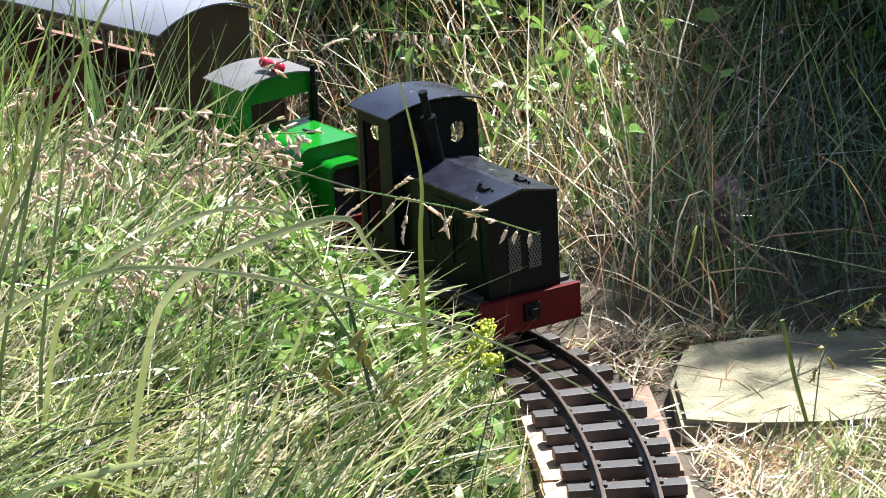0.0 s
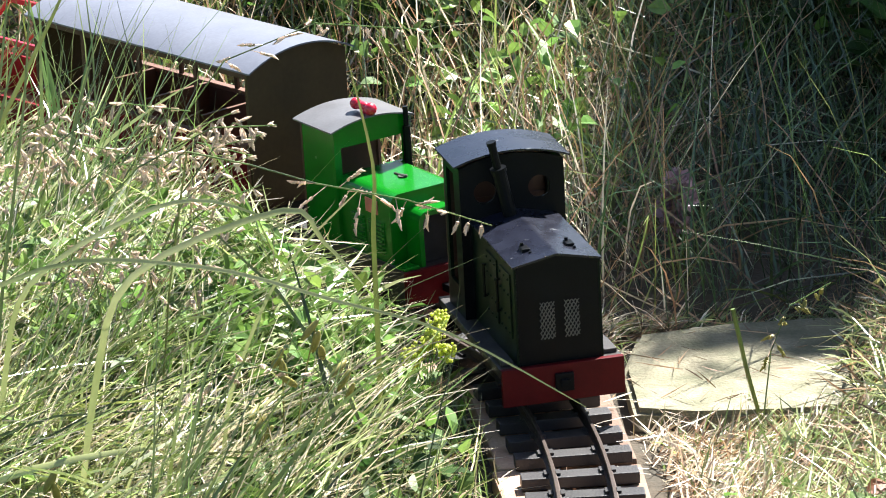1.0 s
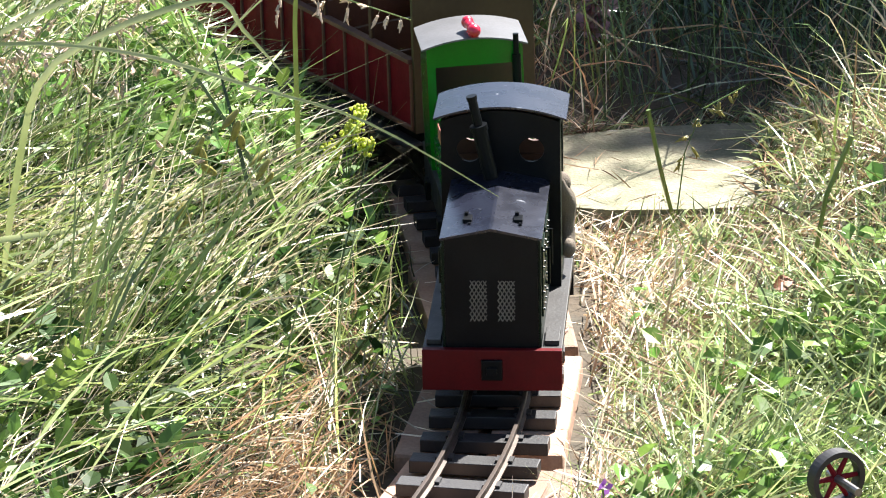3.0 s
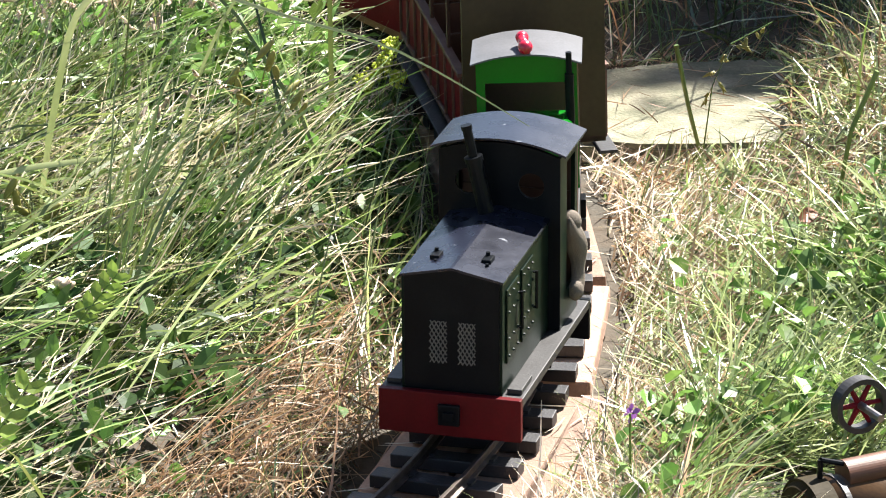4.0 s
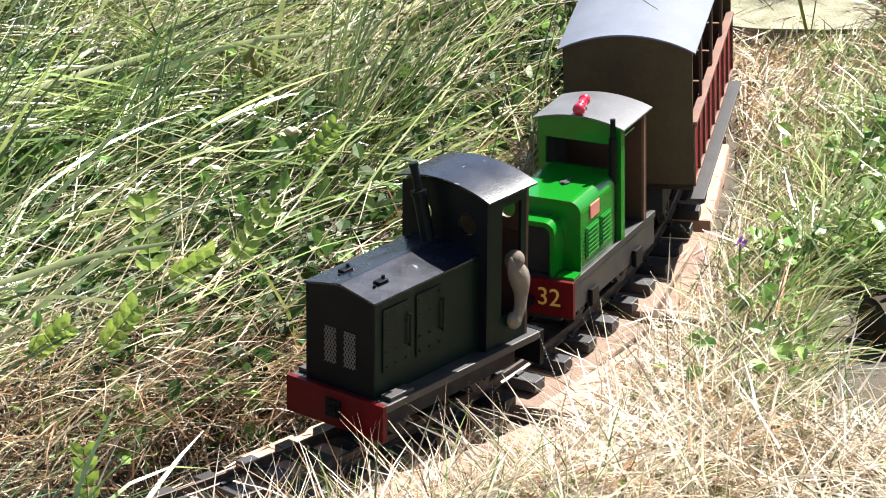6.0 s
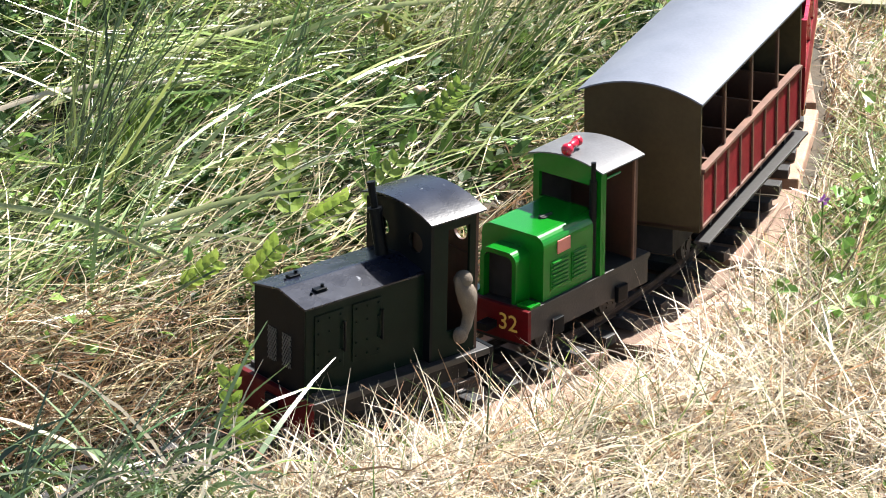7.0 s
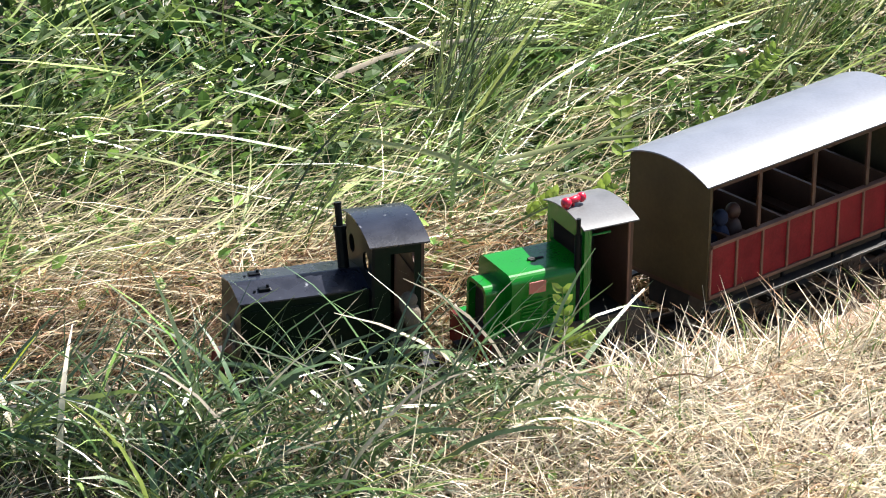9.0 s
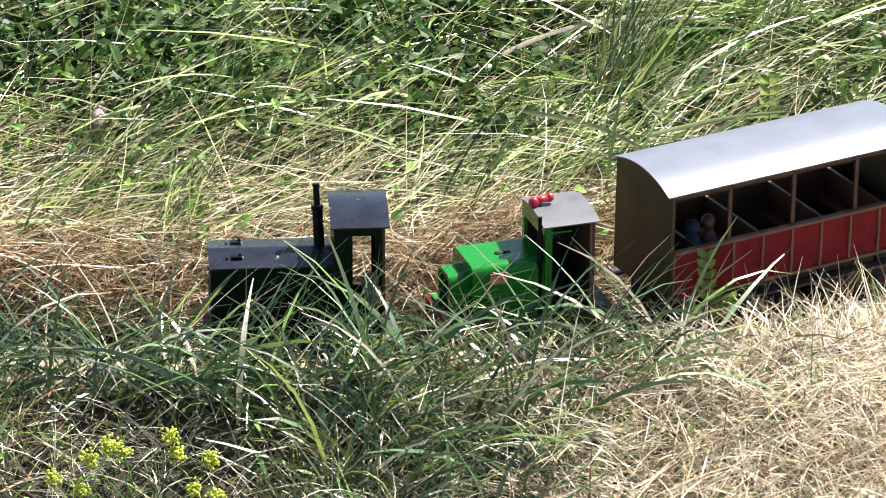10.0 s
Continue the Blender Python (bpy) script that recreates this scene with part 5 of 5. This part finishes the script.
for b, t, n, z in (((-.413, 3.80, .075), (-.425, 3.86, .125), 5, .016), ((-.442, 3.66, .065), (-.41, 3.65, .11), 5, .014), ((-.50, 3.635, .07), (-.465, 3.63, .10), 5, .013), ((-.345, 3.82, .08), (-.315, 3.85, .12), 5, .014),
                   ((-.40, 3.80, .07), (-.36, 3.79, .10), 5, .014), ((-.418, 3.36, .05), (-.421, 3.36, .112), 5, .013), ((-.42, 3.365, .04), (-.39, 3.36, .056), 4, .013), ((-.30, 4.05, .085), (-.27, 4.06, .12), 5, .012),
                   ((-.60, 3.95, .08), (-.57, 3.97, .12), 5, .013), ((-1.16, 3.75, .08), (-1.20, 3.78, .13), 6, .014), ((-1.0, 4.0, .1), (-.97, 4.03, .14), 5, .014)):
    pinnate(b, t, n, z * 1.2, M_vetch, V)


def pod_plant(points, root, label):
    ob = tagged(new("seed_pod_plant"), label, "weed")
    R = Vector(root)
    R.z = ground_at(R.x, R.y)
    for k, p in enumerate(points):
        P = Vector(p)
        part("stalk", stem(bmesh.new(), [R, R.lerp(P, .6) + Vector((0, 0, .02)), P], .0008, .0005), M_pod, ob)
        for j in range(3):
            bm = bmesh.new()
            q = P + Vector((.004 * j - .004, .002 * j, -.010 * j))
            ball(bm, (0, 0, 0), .0032, .0022, .0105, 8, 6)
            part("pod", bm, M_pod, ob, smooth=True, loc=Matrix.Translation(q) @ Euler((.3 * j, .5 - .6 * j + .3 * k, .4 * k)).to_matrix().to_4x4())


pod_plant([(-.197, 4.4, .158), (-.171, 4.4, .18), (-.151, 4.4, .148), (-.217, 4.4, .115)], (-.20, 4.41, 0), "weed with ripening olive seed pods")
pod_plant([(-.36, 4.25, .12), (-.33, 4.25, .10)], (-.34, 4.26, 0), "weed with ripening olive seed pods")


def blossom(name, p, r, mat, n, label, seed, stalk=M_leaf):
    ob = tagged(new(name), label, "flower")
    rnd = random.Random(seed)
    P = Vector(p)
    g = ground_at(P.x, P.y)
    part("stalk", stem(bmesh.new(), [(P.x + .004, P.y, g), (P.x, P.y, (g + P.z) / 2), P], .001, .0008), stalk, ob)
    bm = bmesh.new()
    for k in range(n):
        d = Vector((rnd.gauss(0, 1), rnd.gauss(0, 1), rnd.gauss(.3, 1))).normalized()
        s = d.orthogonal().normalized() * r * .35
        a = P + d * r * .15
        vs = [bm.verts.new(v) for v in (a, a + d * r * .6 + s, a + d * r, a + d * r * .6 - s)]
        bm.faces.new(vs)
    part("petals", bm, mat, ob)


blossom("purple_flower", (.095, 3.93, .06), .007, M_purple, 14, "small purple vetch flower on the verge", 1)
for dx, dz in ((0, 0), (.006, .014), (-.004, -.014), (.01, .0), (.002, -.026)):
    blossom("mauve_flower", (.129 + dx, 5.12, .055 + dz), .014, M_mauve, 40, "faded mauve flower head in the shade", int(dx * 1000) + 50)


def curled_leaf(p, r, rz, label):
    bm = bmesh.new()
    vs = []
    for i in range(7):
        u = i / 6
        w = r * .55 * math.sin(math.pi * min(.97, u + .06))
        vs.append([bm.verts.new((u * r * 2 - r, s * w, .3 * r * math.sin(3 * u + s) + abs(s) * .25 * r)) for s in (-1, 0, 1)])
    for a, b in zip(vs, vs[1:]):
        for j in (0, 1):
            bm.faces.new((a[j], a[j + 1], b[j + 1], b[j]))
    tagged(finish("dead_leaf", bm, M_deadleaf, smooth=True, loc=pose(*p, 25, 10, rz)), label, "leaf")


curled_leaf((.257, 4.407, .03), .014, 30, "curled red-brown dead leaf on the verge")
curled_leaf((-.34, 4.62, .10), .013, 80, "curled brown dead leaf in the grass")
curled_leaf((-.30, 4.72, .12), .012, 200, "curled brown dead leaf in the grass")


def shell(p, label):
    bm = bmesh.new()
    ball(bm, (0, 0, 0), .0085, .005, .0045, 14, 10)
    for v in bm.verts:
        v.co.z += .0012 * math.sin(v.co.x * 900)
        v.co.y *= 1 - .4 * (v.co.x / .0085)
    tagged(finish("snail_shell", bm, M_shell, smooth=True, loc=pose(*p, 10, 15, 20)), label, "snail shell")


shell((-.314, 4.123, .09), "pale pinkish snail shell in the grass")
tagged(finish("pale_stone", ball(ball(bmesh.new(), (0, 0, 0), .009, .02, .012, 12, 8), (.004, .012, .003), .008, .012, .01, 10, 8), M_mauve, smooth=True, loc=pose(-1.21, 3.655, .085, 20, 0, 15)), "pinkish pale stone in the grass", "stone")


# ---- a second model standing at the edge ----
def build_stationary_engine():
    e = tagged(new("model_traction_engine"), "orange-brown and olive toy steam engine standing in the grass", "model engine")
    x0, y0, z0 = .214, 3.885, -.006
    ax = Vector((.9, .43, .0)).normalized()
    o = Vector((x0, y0, z0))
    b = bmesh.new()
    rod(b, o, o + ax * .16, .030, n=64)
    boiler = part("boiler", b, M_brass, e, "glossy orange-brown boiler barrel")
    for f in boiler.data.polygons:
        f.use_smooth = len(f.vertices) == 4
    for d in (.022, .075, .13):
        part("boiler_band", rod(bmesh.new(), o + ax * d, o + ax * (d + .004), .0312, n=64), M_frame, boiler)
    part("smokebox_ring", rod(bmesh.new(), o - ax * .001, o + ax * .015, .0325, n=64), M_olive, boiler, "dull olive smokebox ring")
    part("smokebox_door", rod(bmesh.new(), o - ax * .005, o - ax * .001, .027, .0305, n=64), M_olive, e, "dull olive smokebox door")
    cyl = o + Vector((0, 0, .031)) + ax * .03
    part("cylinder", rod(bmesh.new(), cyl, cyl + ax * .07, .011, n=40), M_bench, e, "brown lagged cylinder")
    part("pipe", stem(bmesh.new(), [o + ax * .012 + Vector((0, 0, .028)), o + ax * .012 + Vector((0, 0, .046)), cyl + ax * .002 + Vector((0, 0, .008))], .002, .002, 8), M_black, e)
    side = Vector((-ax.y, ax.x, 0))
    hub = o + ax * .072 + side * .05 + Vector((0, 0, .058))
    w = bmesh.new()
    rings = [[w.verts.new(hub + (ax * math.cos(2 * math.pi * k / 40) + Vector((0, 0, 1)) * math.sin(2 * math.pi * k / 40)) * r + side * d) for r, d in ((.0165, -.005), (.0205, -.005), (.0205, .005), (.0165, .005))] for k in range(40)]
    for k in range(40):
        a, c = rings[k], rings[(k + 1) % 40]
        for i in range(4):
            w.faces.new((a[i], a[(i + 1) % 4], c[(i + 1) % 4], c[i]))
    wheel = part("flywheel", w, M_frame, e, "grey-rimmed flywheel with red spokes")
    for k in range(6):
        a = 2 * math.pi * k / 6
        part("spoke", rod(bmesh.new(), hub, hub + (ax * math.cos(a) + Vector((0, 0, 1)) * math.sin(a)) * .0175, .0024, .0016, n=8), M_crimson, wheel)
    part("axle", rod(bmesh.new(), hub - side * .03, hub + side * .01, .003, n=10), M_steel, e)
    part("bedplate", box_of(-.01, .17, -.035, .035, -.026, -.004), M_black, e, loc=Matrix.Translation(o + Vector((0, 0, -.028))) @ Euler((0, 0, math.atan2(ax.y, ax.x))).to_matrix().to_4x4())
    for k in (.03, .13):
        for s in (1, -1):
            c = o + ax * k + side * s * .036 + Vector((0, 0, -.034))
            part("wheel", rod(bmesh.new(), c, c + side * s * .008, .024, n=24), M_crimson, e, "dark red spoked road wheel")


build_stationary_engine()

# ---- a second line near the camera ----
SIDING = curve_points([(-1.7, 3.42), (-1.4, 3.17), (-1.2, 3.0), (-1.085, 2.905), (-.98, 2.815), (-.8, 2.66), (-.6, 2.5)], 12, 30)
SIDING_RUN = np.concatenate([[0], np.cumsum(np.linalg.norm(np.diff(SIDING, axis=0), axis=1))])
build_track("siding_track", "second stretch of track half hidden by grass", SIDING, SIDING_RUN, .35, 1.05, .047, z=-.004)


# ---- what moves ----
# how each vehicle rides on the way: seconds, metres ahead of its place in the train (loose couplings),
# degrees of yaw on its slack wheels, degrees of lean on the uneven track
RIDE_BLACK = ((0, .002, .5, .6), (2, .004, .5, .6), (2.7, .003, -.6, 0), (4.5, -.003, -1.2, -.8), (5.2, -.001, -1.6, -1.0), (6.5, -.005, -1.4, -.9), (7.5, -.005, -.6, -1.2), (10, 0, 0, -.6))
RIDE_GREEN = ((0, .0, -1.0, 1.2), (2, -.009, -1.1, 1.6), (4.5, -.050, -1.0, 1.2), (6.5, .001, -1.2, .5), (8, .010, -1.4, -.6), (9, .009, -.7, -1.4), (10, .018, .4, 0))
RIDE_COACH = ((0, -.010, 3.5, .5), (1, -.012, 3.5, .5), (2, -.006, 2.0, .5), (4.5, -.016, .4, .5), (6.5, .001, 0, 1.6), (7.5, .017, 1.6, .3), (8, .024, 2.4, -.5), (9, .019, 1.2, -1.2), (10, .022, .4, -1.5))
RIDE_WAGON = ((0, .003, 0, 0), (2, 0, 0, 0), (4.5, -.02, 0, 0), (6.5, .003, 0, 0), (10, .016, 0, 0))


def train_pose(t, back, half, ride):
    T_ = [r[0] for r in ride]
    ahead, yaw, lean = (float(np.interp(t, T_, [r[k] for r in ride])) for k in (1, 2, 3))
    s = run_at(t) + back + ahead
    a, b = on_line(s + half), on_line(s - half)
    d = a - b
    m = (a + b) / 2
    return pose(m.x, m.y, 0, lean, 0, math.degrees(math.atan2(d.y, d.x)) + yaw)


TRAIN = [(black_engine, 0.0, .055, RIDE_BLACK), (green_engine, -.268, .05, RIDE_GREEN), (coach, -.578, .105, RIDE_COACH), (wagon, -.915, .095, RIDE_WAGON), (plush, 0.0, .055, RIDE_BLACK)] + [(d, -.578, .105, RIDE_COACH) for d in dolls]


def motions():
    for ob, back, half, ride in TRAIN:
        walk(ob, [(k * .25, train_pose(k * .25, back, half, ride)) for k in range(41)])
    times = [k * .1 for k in range(101)]
    for ob, x in WHEELS:
        r = .0155
        walk(ob, [(t, pose(x, 0, r, 0, math.degrees((run_at(t) - run_at(0)) / r), 0)) for t in times])


motions()
